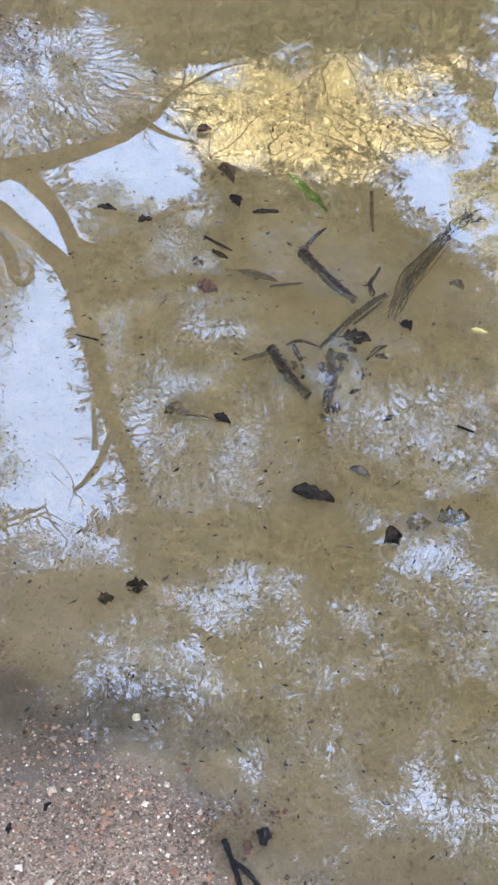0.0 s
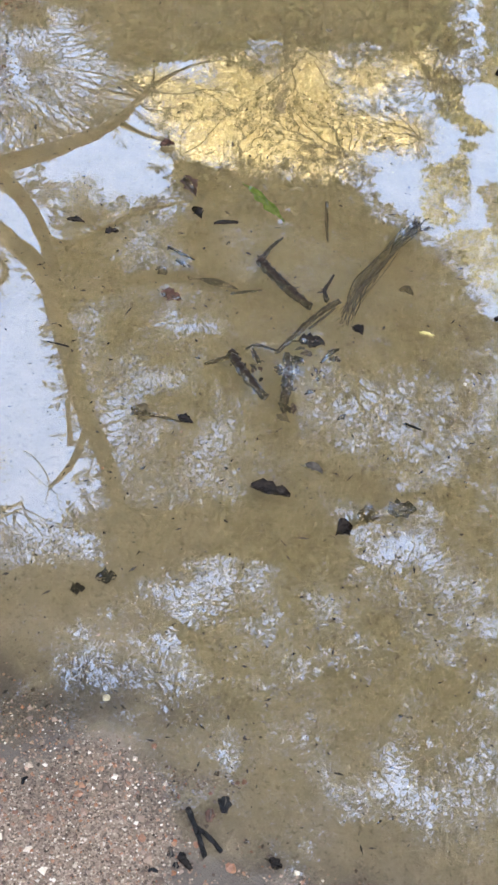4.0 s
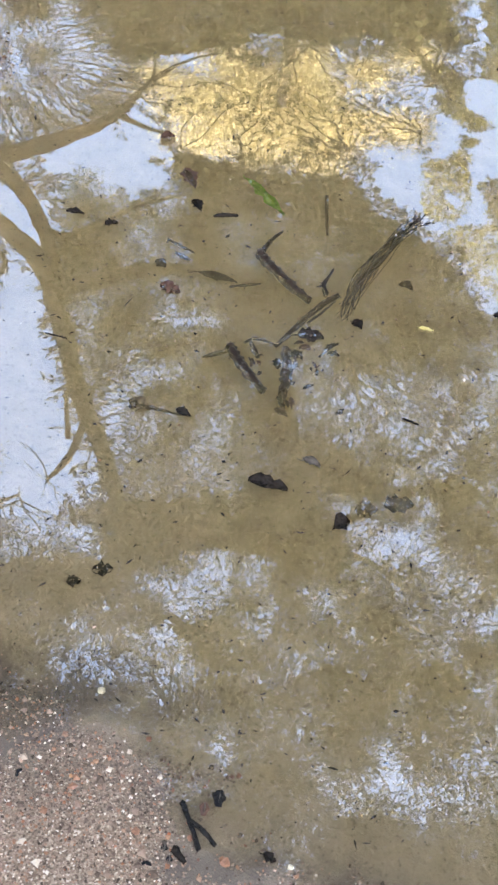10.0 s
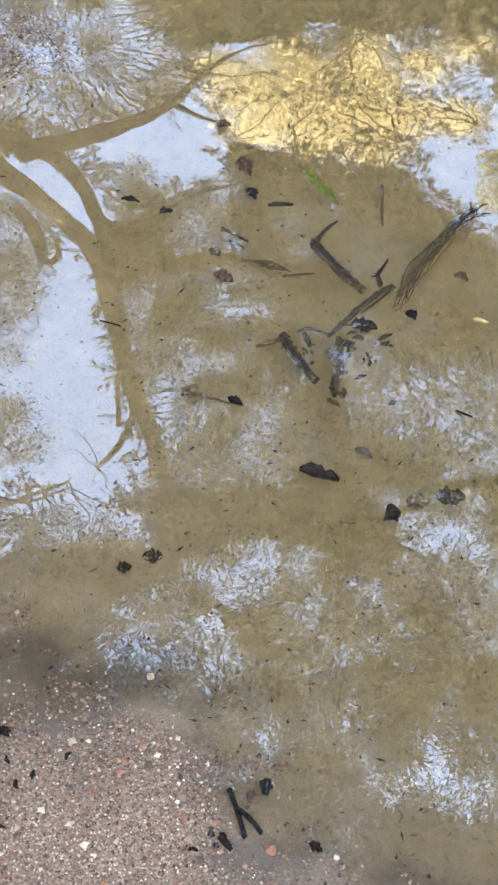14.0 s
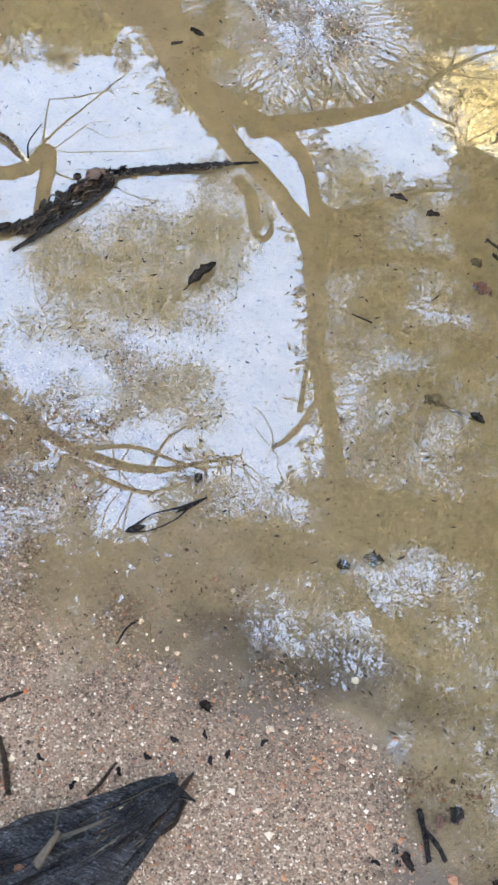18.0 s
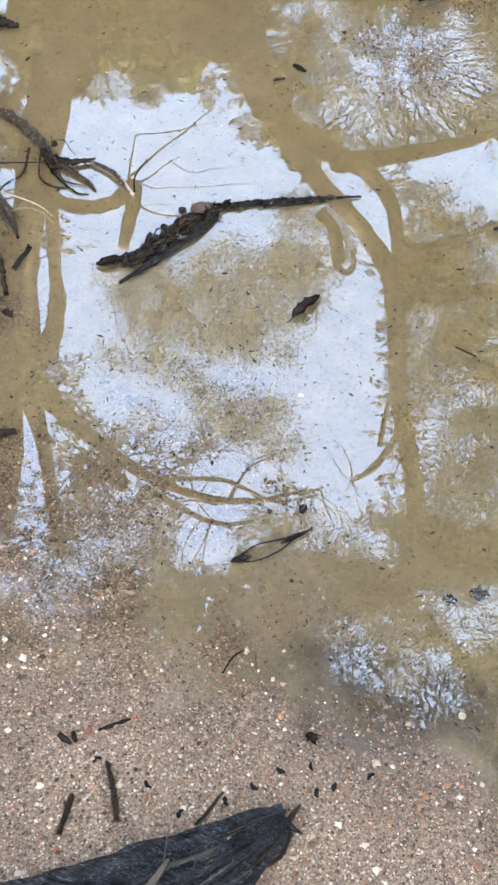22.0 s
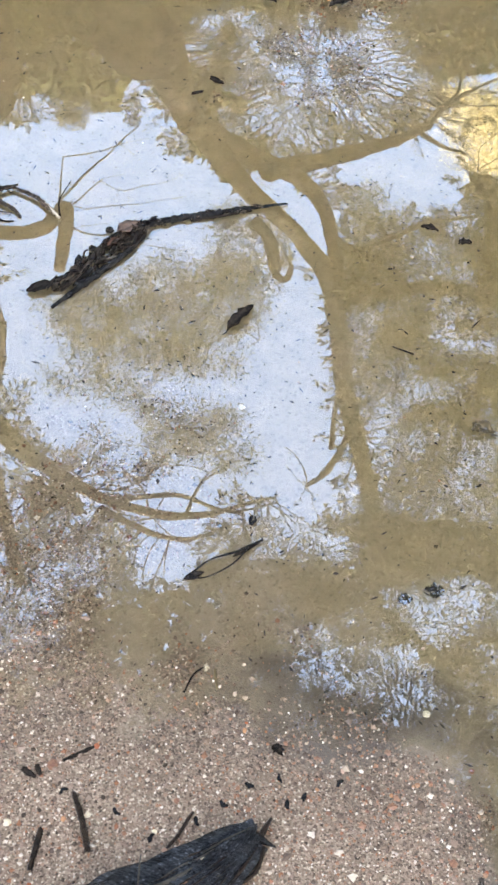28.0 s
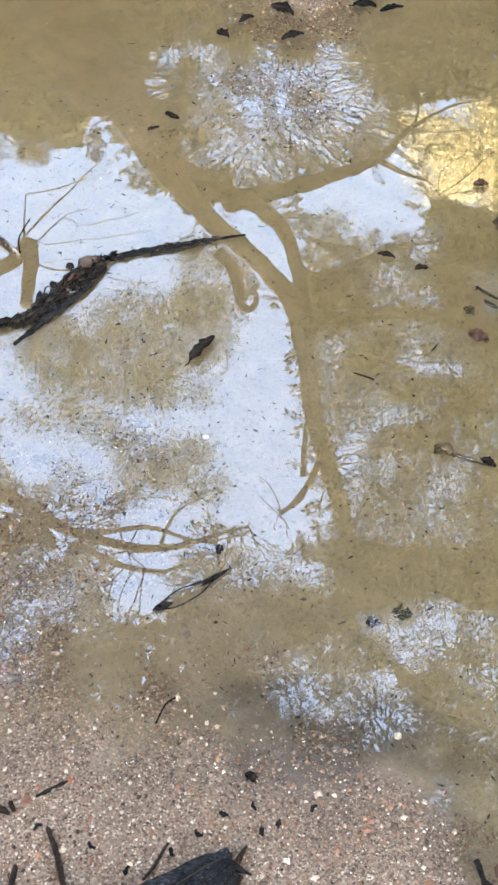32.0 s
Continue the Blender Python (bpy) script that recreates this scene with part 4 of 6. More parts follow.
# added unseen trees behind and beside the viewer to block light; woods all round
def shade_tree(name, label, foot, az, el, count, radius, leaf=0.42):
    t = thing(name, foot, label, "tree")
    a = np.radians(RNG.uniform(*az, count))
    lo, hi = np.sin(np.radians(el[0])), np.sin(np.radians(el[1]))
    e = np.arcsin(RNG.uniform(lo, hi, count))
    r = RNG.uniform(*radius, count)
    c = np.stack([np.sin(a) * np.cos(e) * r, np.cos(a) * np.cos(e) * r, np.sin(e) * r + 0.3], 1)
    crown(t, "crown", c, leaf, leaf * 0.4, LEAVES, 0.2)
    top = Vector(c[:200].mean(0))
    part("trunk", tube(under(t, [foot, Vector(foot).lerp(top, 0.5) + Vector((0.3, -0.2, 0.6)), top]), [0.35, 0.25, 0.1], 10, 12, 0.1, seed=foot[0]), LIMBBARK, t)


shade_tree("unseen_bank_tree", "added unseen dense dark tree shading the sand", (3.2, -6.2, 0.4), (118, 182), (22, 72), 22000, (7.0, 11.0))
shade_tree("unseen_bank_tree", "added unseen tall dense tree blocking the sun from the sand", (5.0, -9.0, 0.4), (124, 176), (28, 66), 22000, (11.5, 15.0), 0.6)
shade_tree("unseen_bank_tree", "added unseen dark tree blocking sky beside the sand", (-3.6, -5.4, 0.4), (200, 300), (6, 44), 13000, (7.0, 11.0))
shade_tree("unseen_bank_tree", "added unseen dark tree blocking sky beside the creek", (7.5, 2.2, 0.4), (45, 100), (6, 46), 9000, (7.0, 11.0))
shade_tree("unseen_bank_tree", "added unseen dark tree blocking sky beside the creek", (-8.2, 2.6, 0.4), (298, 318), (6, 45), 3500, (8.0, 12.0))


# ring of foliage added to shut out sky light near the horizon
def woods():
    n = 16000
    a, r = RNG.uniform(0, math.tau, n), RNG.uniform(21, 30, n)
    c = np.stack([np.sin(a) * r, np.cos(a) * r, RNG.uniform(0.5, 1.0, n) ** 0.7 * (11.5 + 2.5 * np.sin(a * 7) + 1.5 * np.sin(a * 17 + 1)) * RNG.uniform(0.05, 1.0, n) ** 0.5], 1)
    v, f = leaf_quads(c, 1.1, 0.6)
    return tagged(arrays_mesh("added_woods", v, f, LEAVES), "added dark green woods blocking the low sky all round", "woods", kind="stuff")


woods()

# ---- loose things on the sand and in the water ----
def ground_z(x, y):
    return float(bed_height(np.array([x]), np.array([y]))[0])


def flat_line(points, z):
    """2-D points laid on the water (z given) or on the bed (z None), plus a third number as lift."""
    out = []
    for p in points:
        base = ground_z(p[0], p[1]) if z is None else z
        out.append(Vector((p[0], p[1], base + (p[2] if len(p) > 2 else 0))))
    return out


def stick(name, points, radii, mat, label, z=None, twigs=(), knots=0, sides=7, category="stick", jag=True):
    """A stick with side twigs; twigs are (points, radii) lists of the same form."""
    line = flat_line(points, z)
    t = thing(name, line[0], label, category)
    r = radii[0]
    shaft = part("shaft", tube(under(t, line), radii, sides, 5 * len(line) + 4, 0.28, seed=line[0].x * 31, jag=jag), mat, t)
    for pts, rr in twigs:
        part("side_twig", tube(under(t, flat_line(pts, z)), rr, 5, 0, 0.2, seed=pts[0][0] * 17), mat, t)
    smooth = glide(line, 20)
    for k in range(knots):
        q = smooth[3 + (k * 7) % 15] - Vector(t.location)
        bm = stone(r * 0.7, k + line[0].y * 9)
        bmesh.ops.translate(bm, verts=bm.verts, vec=q + Vector((0, 0, r * 0.6)))
        part("knot", bm, mat, shaft)
    return t


def leaf(start, end, width, mat, label, z=0.0, curl=0.12, lift=0.0, stalk=0.0, name="leaf", ragged=1.1, group="", rib=True):
    a, b = flat_line([start, end], z)
    a.z += 0.001
    b.z += 0.001
    t = thing(name, a, label, "leaf", group)
    o = Vector(t.location)
    body = part("blade", blade(a - o, b - o, width, curl, lift, seed=a.x * 13 + a.y * 7, ragged=ragged), mat, t)
    if rib:
        up = Vector((0, 0, 0.0006))
        part("midrib", tube([a - o + up, (a + b) / 2 - o + up + Vector((0, 0, lift)), b - o + up], [width * 0.03, width * 0.026, width * 0.01], 5, 8, 0.05), mat, body)
    if stalk:
        d = (a - b).normalized()
        side = Vector((-d.y, d.x, 0))
        part("stalk", tube([a - o, a - o + d * stalk * 0.5 + side * stalk * 0.12, a - o + d * stalk], [width * 0.05, width * 0.045, width * 0.03], 5, 7, 0.1), mat, t)
    return t


# charred driftwood log, half sunk in the sand
def driftwood():
    t = thing("driftwood_log", (-0.30, 0.31, ground_z(-0.3, 0.31)), "wet black driftwood log with splintered furrowed grain", "log")
    o = Vector(t.location)
    ahead = Vector((-0.766, -0.643, 0))
    side = Vector((0.643, -0.766, 0))
    tip = Vector((-0.262, 0.398, 0))
    n, m = 90, 150
    bm = bmesh.new()
    rings = []
    for i in range(n):
        s = i / (n - 1)
        along = s * 0.72
        half = 0.016 + 0.062 * min(1, along / 0.2) ** 0.75 + 0.012 * noise.noise(Vector((along * 9, 0, 1)))
        high = 0.022 + 0.03 * min(1, along / 0.22)
        c = tip + ahead * along + side * (half + 0.004 * noise.noise(Vector((along * 14, 5, 1))))
        base = ground_z(c.x, c.y)
        ring = []
        for j in range(m):
            a = math.tau * j / m
            furrow = 0.011 * noise.noise(Vector((along * 5, math.cos(a) * 6, math.sin(a) * 6))) + 0.007 * noise.noise(Vector((along * 12, math.cos(a) * 19, math.sin(a) * 19))) + 0.0045 * noise.noise(Vector((along * 20, math.cos(a) * 40, math.sin(a) * 40)))
            x = math.cos(a) * (half + furrow)
            zz = math.sin(a) * (high + furrow * 1.4) + 0.008
            q = c + side * x + Vector((0, 0, base + zz))
            if i == 0:
                q += ahead * 0.02 * noise.noise(Vector((a * 3, 2, 2)))
            ring.append(bm.verts.new(q - o))
        rings.append(ring)
    for a, b in zip(rings, rings[1:]):
        for j in range(m):
            bm.faces.new((a[j], b[j], b[(j + 1) % m], a[(j + 1) % m])).smooth = True
    bm.faces.new(rings[0])
    bm.faces.new(rings[-1][::-1])
    part("log_body", bm, LOGWOOD, t)

    def on_log(along, across):
        half = 0.016 + 0.062 * min(1, along / 0.2) ** 0.75
        c = tip + ahead * along + side * half * (1 + across)
        high = 0.022 + 0.03 * min(1, along / 0.22)
        return c + Vector((0, 0, ground_z(c.x, c.y) + 0.008 + high * math.sqrt(max(0.05, 1 - across * across)))) - o
    for a, c, long, r in ((0.07, -0.35, 0.10, 0.0042), (0.10, -0.42, 0.06, 0.0028), (0.30, -0.15, 0.12, 0.0045), (0.33, -0.22, 0.1, 0.003), (0.24, -0.5, 0.08, 0.003), (0.16, 0.25, 0.07, 0.002), (0.33, 0.2, 0.09, 0.0024)):
        pts = [on_log(a + long * k / 3, c + 0.04 * math.sin(k * 2 + a * 9)) - Vector((0, 0, 0.0012)) for k in range(4)]
        part("worn_strip", tube(pts, [r * 0.4, r, r, r * 0.4], 6, 14, 0.3, 0.5, seed=a * 50), WORN, t, "pale worn strip of wood")
    rnd = random.Random(4)
    for k in range(280):
        a, c = rnd.uniform(0.0, 0.44), rnd.uniform(-1.0, 0.95)
        long = rnd.uniform(0.012, 0.08)
        p = [on_log(a, c) - Vector((0, 0, 0.002)), on_log(a + long * 0.5, c + rnd.uniform(-0.05, 0.05)) + Vector((0, 0, 0.003)), on_log(a + long, c) + Vector((0, 0, rnd.uniform(-0.002, 0.004)))]
        part("splinter", tube(p, [0.0004, rnd.uniform(0.0005, 0.0019), 0.0004], 5, 8, 0.5, 0.7, seed=k), WORN if k % 9 == 0 else (LOGWOOD, CHAR, LOGWOOD, LOGWOOD, BARK)[k % 5], t)
    for k in range(26):
        a, c = rnd.uniform(0.01, 0.4), (rnd.uniform(-1.02, -0.8) if k % 2 else rnd.uniform(-0.7, 0.8))
        long, r = rnd.uniform(0.03, 0.13), rnd.uniform(0.0025, 0.006)
        p = [on_log(a + long * i / 3, c + rnd.uniform(-0.05, 0.05)) - Vector((0, 0, 0.002)) for i in range(4)]
        part("wood_ridge", tube(p, [r * 0.3, r, r * 0.9, r * 0.25], 7, 18, 0.6, 0.6, seed=k * 1.7), (LOGWOOD, CHAR, LOGWOOD)[k % 3], t)
    spike = [(-0.262, 0.388, 0.012), (-0.243, 0.384, 0.012), (-0.226, 0.382, 0.006)]
    part("spike", tube(under(t, flat_line(spike, None)), [0.007, 0.005, 0.001], 6, 9, 0.2), CHAR, t)
    part("spike", tube(under(t, flat_line([(-0.247, 0.384, 0.01), (-0.245, 0.398, 0.012), (-0.241, 0.414, 0.01)], None)), [0.005, 0.004, 0.002], 6, 9, 0.2), BARK, t)
    part("root", tube(under(t, flat_line([(-0.24, 0.378, 0.008), (-0.24, 0.347, 0.005), (-0.256, 0.327, 0.004), (-0.273, 0.311, 0.004)], None)), [0.0035, 0.003, 0.003, 0.0015], 6, 16, 0.2), BARK, t)
    return t, on_log, o


log, on_log, log_at = driftwood()
# things lying on the log
wedge = thing("wood_chip", on_log(0.165, -0.25) + log_at, "brown wedge of split wood on the black log", "wood chip")
bm = bmesh.new()
bmesh.ops.create_cube(bm, size=1)
for v in bm.verts:
    v.co = Vector((v.co.x * (0.004 if v.co.y > 0 else 0.012), v.co.y * 0.045, v.co.z * 0.009 + 0.006 + (0.012 if v.co.y > 0 else 0)))
bmesh.ops.bevel(bm, geom=bm.edges, offset=0.0012, segments=1, affect="EDGES")
bmesh.ops.rotate(bm, verts=bm.verts, matrix=Matrix.Rotation(radians(-14), 3, "Z"), cent=(0, 0, 0))
part("chip", bm, plain("split_brown_wood", (0.02, 0.017, 0.011), (0.07, 0.058, 0.038), 140, 0.5), wedge)
for along, across, size, mat, label in ((0.2, -0.2, 0.006, ORANGE, "small red-orange stone lying on the log"), (0.1, -0.1, 0.0045, ORANGE, "small orange stone lying on the log"),
                                        (0.07, -0.45, 0.003, QUARTZ, "tiny white stone lying on the log"), (0.28, 0.3, 0.005, ORANGE, "small orange stone lying on the log")):
    p = on_log(along, across) + log_at
    bm = stone(size, along * 40, 0.7, 2)
    ob = part("stone", bm, mat)
    ob.location = p
    tagged(ob, label, "stone")

STICKS = [
    # name, points, radii, material, label, z
    ("stick", [(-0.482, 0.372, 0.004), (-0.457, 0.34, 0.008), (-0.434, 0.305, 0.02)], [0.0028, 0.0036, 0.0045, 0.004], BARK, "brown broken stick leaning on the black log", None),
    ("stick", [(-0.502, 0.318, 0.004), (-0.494, 0.268, 0.004)], [0.0035, 0.004, 0.003], BARK, "short brown stick lying on the sand", None),
    ("twig", [(-0.335, 0.394, 0.002), (-0.342, 0.36, 0.006), (-0.347, 0.338, 0.018)], [0.0018, 0.0025, 0.002], BARK, "thin twig leaning against the black log", None),
    ("twig", [(-0.368, 0.312, 0.05), (-0.36, 0.285, 0.055), (-0.356, 0.272, 0.054)], [0.0009, 0.0011, 0.0006], WORN, "thin grey twig lying on the log", None),
    ("twig", [(-0.556, 0.383, 0.002), (-0.535, 0.377, 0.002)], [0.0035, 0.004, 0.002], TWIG, "short black twig on the sand", None),
    ("twig", [(-0.541, 0.393, 0.002), (-0.53, 0.381, 0.003)], [0.003, 0.0035, 0.002], TWIG, "short black twig beside an orange stone", None),
    ("twig", [(-0.512, 0.408, 0.002), (-0.49, 0.43, 0.003), (-0.482, 0.438, 0.002)], [0.002, 0.003, 0.0015], TWIG, "dark curved twig at the sand's edge", None),
    ("twig", [(-0.40, 0.545, 0.002), (-0.396, 0.572, 0.003), (-0.386, 0.588, 0.002)], [0.0012, 0.0014, 0.001], TWIG, "thin curved black twig in the shallows", None),
    ("twig", [(-0.372, 0.588, 0.002), (-0.36, 0.562, 0.002)], [0.0025, 0.0025, 0.001], OLIVELEAF, "silted stem in the shallows beside a white stone", None),
    ("driftwood_stick", [(0.033, 0.477, 0.006), (0.047, 0.449, 0.006), (0.06, 0.419, 0.006)], [0.0033, 0.0036, 0.003], CHAR, "wet black forked stick at the water's edge", None),
    ("driftwood_stick", [(0.047, 0.452, 0.01), (0.064, 0.442, 0.008), (0.08, 0.428, 0.005)], [0.0025, 0.0034, 0.0026], CHAR, "wet black stick crossing another at the water's edge", None),
    ("twig", [(0.03, 0.418, 0.003), (0.045, 0.402, 0.003)], [0.005, 0.005, 0.003], TWIG, "short black twig among gravel", None),
    # the sunken branch and its neighbours
    ("sunken_branch", [(0.044, 1.453), (0.058, 1.435), (0.083, 1.408), (0.111, 1.379), (0.137, 1.36)], [0.0085, 0.0092, 0.0088, 0.0084, 0.006], BARK, "dark waterlogged branch resting under the surface", -0.006),
    ("sunken_branch", [(0.184, 1.381), (0.165, 1.363), (0.14, 1.33), (0.114, 1.291), (0.088, 1.25)], [0.0052, 0.0058, 0.0055, 0.005, 0.0036], BARK, "silted waterlogged branch crossing the creek bed", -0.008),
    ("sunken_twig", [(0.18, 1.366), (0.157, 1.335), (0.137, 1.309)], [0.0015, 0.0028, 0.0015], BARK, "thin dark twig beside the sunken branch", -0.007),
    ("sunken_branch", [(0.012, 1.239), (0.028, 1.212), (0.049, 1.184), (0.076, 1.154)], [0.0085, 0.0088, 0.0082, 0.0066], BARK, "dark waterlogged stump end under the surface", -0.006),
    ("sunken_branch", [(0.106, 1.249), (0.109, 1.21), (0.109, 1.178), (0.106, 1.135)], [0.0078, 0.0094, 0.0088, 0.0066], BARK, "blurred dark sunken wood in the creek", -0.009),
    ("sunken_twig", [(0.036, 1.247), (0.054, 1.259), (0.086, 1.253)], [0.0015, 0.003, 0.0015], BARK, "thin twig lying across the sunken stump", -0.006),
    ("sunken_twig", [(0.047, 1.248), (0.054, 1.232), (0.062, 1.219)], [0.003, 0.0048, 0.003], BARK, "crooked dark twig under the surface", -0.004),
    ("sunken_twig", [(0.161, 1.239), (0.176, 1.263), (0.19, 1.273)], [0.002, 0.0045, 0.002], BARK, "short dark twig under the surface", -0.006),
    ("sunken_twig", [(-0.026, 1.205), (-0.006, 1.216), (0.012, 1.226)], [0.002, 0.0045, 0.003], OLIVELEAF, "silted twig beside the sunken stump", -0.006),
    ("sunken_twig", [(-0.118, 1.468, 0.01), (-0.07, 1.445, 0.008)], [0.0025, 0.003, 0.0015], BARK, "thin dark twig sunk in silt", None),
    ("sunken_twig", [(-0.1, 1.437, 0.01), (-0.075, 1.425, 0.01)], [0.003, 0.0045, 0.002], BARK, "short dark twig sunk in silt", None),
    ("sunken_twig", [(0.153, 1.64, 0.01), (0.155, 1.59, 0.01), (0.16, 1.54, 0.008)], [0.003, 0.0035, 0.002], OLIVELEAF, "silted upright-lying twig under the surface", None),
    ("sunken_twig", [(0.0, 1.376, 0.012), (0.052, 1.394, 0.012)], [0.002, 0.003, 0.0012], OLIVELEAF, "silted twig lying under the surface", None),
    ("sunken_twig", [(-0.03, 1.09, 0.012), (-0.06, 1.089, 0.012), (-0.1, 1.093, 0.014), (-0.128, 1.096, 0.014)], [0.0012, 0.0018, 0.004, 0.007], OLIVELEAF, "silted seed stalk lying under the surface", None),
    ("floating_twig", [(0.30, 1.129, 0.001), (0.324, 1.121, 0.001)], [0.0018, 0.0022, 0.0012], TWIG, "thin black twig floating on the water", 0.0),
    ("floating_twig", [(0.477, 2.06, 0.003), (0.52, 2.032, 0.003), (0.564, 2.008, 0.003)], [0.006, 0.008, 0.003], TWIG, "black stick floating on the water", 0.0),
    ("floating_twig", [(-0.004, 1.532, 0.001), (-0.03, 1.528, 0.001), (-0.045, 1.522, 0.001)], [0.003, 0.004, 0.002], TWIG, "forked black twig floating on the water", 0.0),
    ("floating_twig", [(-0.771, 1.758, 0.002), (-0.743, 1.748, 0.002)], [0.004, 0.005, 0.002], TWIG, "short dark twig floating on the water", 0.0),
    ("floating_twig", [(-0.79, 1.702, 0.002), (-0.772, 1.714, 0.002)], [0.003, 0.003, 0.002], TWIG, "short dark twig floating on the water", 0.0),
    ("floating_twig", [(-1.0, 1.128, 0.003), (-1.005, 1.075, 0.003)], [0.003, 0.0042, 0.002], TWIG, "short dark twig floating on the water", 0.0),
    ("floating_twig", [(-0.28, 1.205, 0.001), (-0.245, 1.2, 0.001)], [0.001, 0.0014, 0.001], TWIG, "hair-thin dark twig floating on the water", 0.0),
    ("sunken_stick", [(-0.905, 0.744, 0.012), (-0.873, 0.757, 0.014), (-0.835, 0.782, 0.012)], [0.006, 0.009, 0.005], BARK, "dark silted stick in the shallows", None),
]
for name, pts, radii, mat, label, z in STICKS:
    stick(name, pts, radii, mat, label, z, knots=2 if "branch" in name else 0)

# rotten scraps of bark round the sunken wood
rnd = random.Random(21)
for k in range(34):
    x, y = rnd.choice(((0.05, 1.2), (0.108, 1.19), (0.115, 1.16), (0.16, 1.22), (0.13, 1.235)))
    x, y, a, long = x + rnd.gauss(0, 0.014), y + rnd.gauss(0, 0.02), rnd.uniform(0, math.tau), rnd.uniform(0.008, 0.024)
    leaf((x, y), (x + math.cos(a) * long, y + math.sin(a) * long), long * rnd.uniform(0.3, 0.6), (DEADLEAF, BARK, MOTTLED, REDLEAF)[k % 4], "rotten scrap of bark sunk beside the waterlogged wood",
         -rnd.uniform(0.003, 0.012), 0.3, 0.002, name="bark_scrap", group="rotten bark scraps", rib=False)

# crooked twig standing out of the sunken branch
stick("snag_twig", [(0.164, 1.377, -0.004), (0.158, 1.394, 0.0), (0.164, 1.409, 0.004), (0.172, 1.428, 0.006)], [0.0042, 0.0036, 0.0028, 0.0015], TWIG, "crooked dark twig rising from the sunken branch",
      0.0, [([(0.158, 1.392, 0.0), (0.146, 1.39, -0.002)], [0.002, 0.0008])])
stick("sunken_twig", [(0.045, 1.451), (0.054, 1.473), (0.064, 1.493), (0.079, 1.513)], [0.0055, 0.004, 0.0035, 0.0015], BARK, "hooked thin end of the waterlogged branch", -0.004)


# sunken bundle of root fibres
def root_bundle():
    t = thing("root_bundle", (0.2, 1.3, ground_z(0.2, 1.3)), "matted bundle of dark root fibres under the surface", "roots")
    mid = [(0.311, 1.577), (0.283, 1.541), (0.26, 1.5), (0.238, 1.46), (0.22, 1.423), (0.205, 1.38), (0.197, 1.35)]
    rnd = random.Random(11)
    for k in range(70):
        w = rnd.gauss(0, 0.0044)
        first, last = rnd.choice((0, 0, 0, 1, 2)), rnd.choice((4, 5, 6, 7, 7))
        pts, slip = [], rnd.uniform(-0.02, 0.02)
        for i, (x, y) in enumerate(mid[first:last]):
            wide = w * (0.8 + 0.16 * i) + rnd.gauss(0, 0.0042)
            pts.append((x + wide * 0.85 + slip * 0.5, y - wide * 0.45 + slip, -0.001 - 0.0016 * (i + first) + rnd.uniform(-0.005, 0.002)))
        r = rnd.uniform(0.0004, 0.0012)
        part("fibre", tube(under(t, flat_line(pts, 0.0)), [r, r * 1.1, r * 0.5], 4, 14, 0.2, seed=k), (BARK, OLIVELEAF, BARK, TWIG, WORN, BARK)[k % 6], t)
    for k in range(14):
        x, y = rnd.gauss(0.314, 0.008), rnd.gauss(1.578, 0.008)
        a = rnd.uniform(-0.2, 1.9)
        end = rnd.uniform(0.012, 0.03)
        part("fibre", tube(under(t, flat_line([(x, y, -0.001), (x + math.cos(a) * end * 0.5, y + math.sin(a) * end * 0.5 + 0.002, 0.002), (x + math.cos(a) * end, y + math.sin(a) * end, 0.003)], 0.0)),
                           [0.0011, 0.0009, 0.0004], 4, 9, 0.2, seed=k + 0.3), BARK, t)


root_bundle()


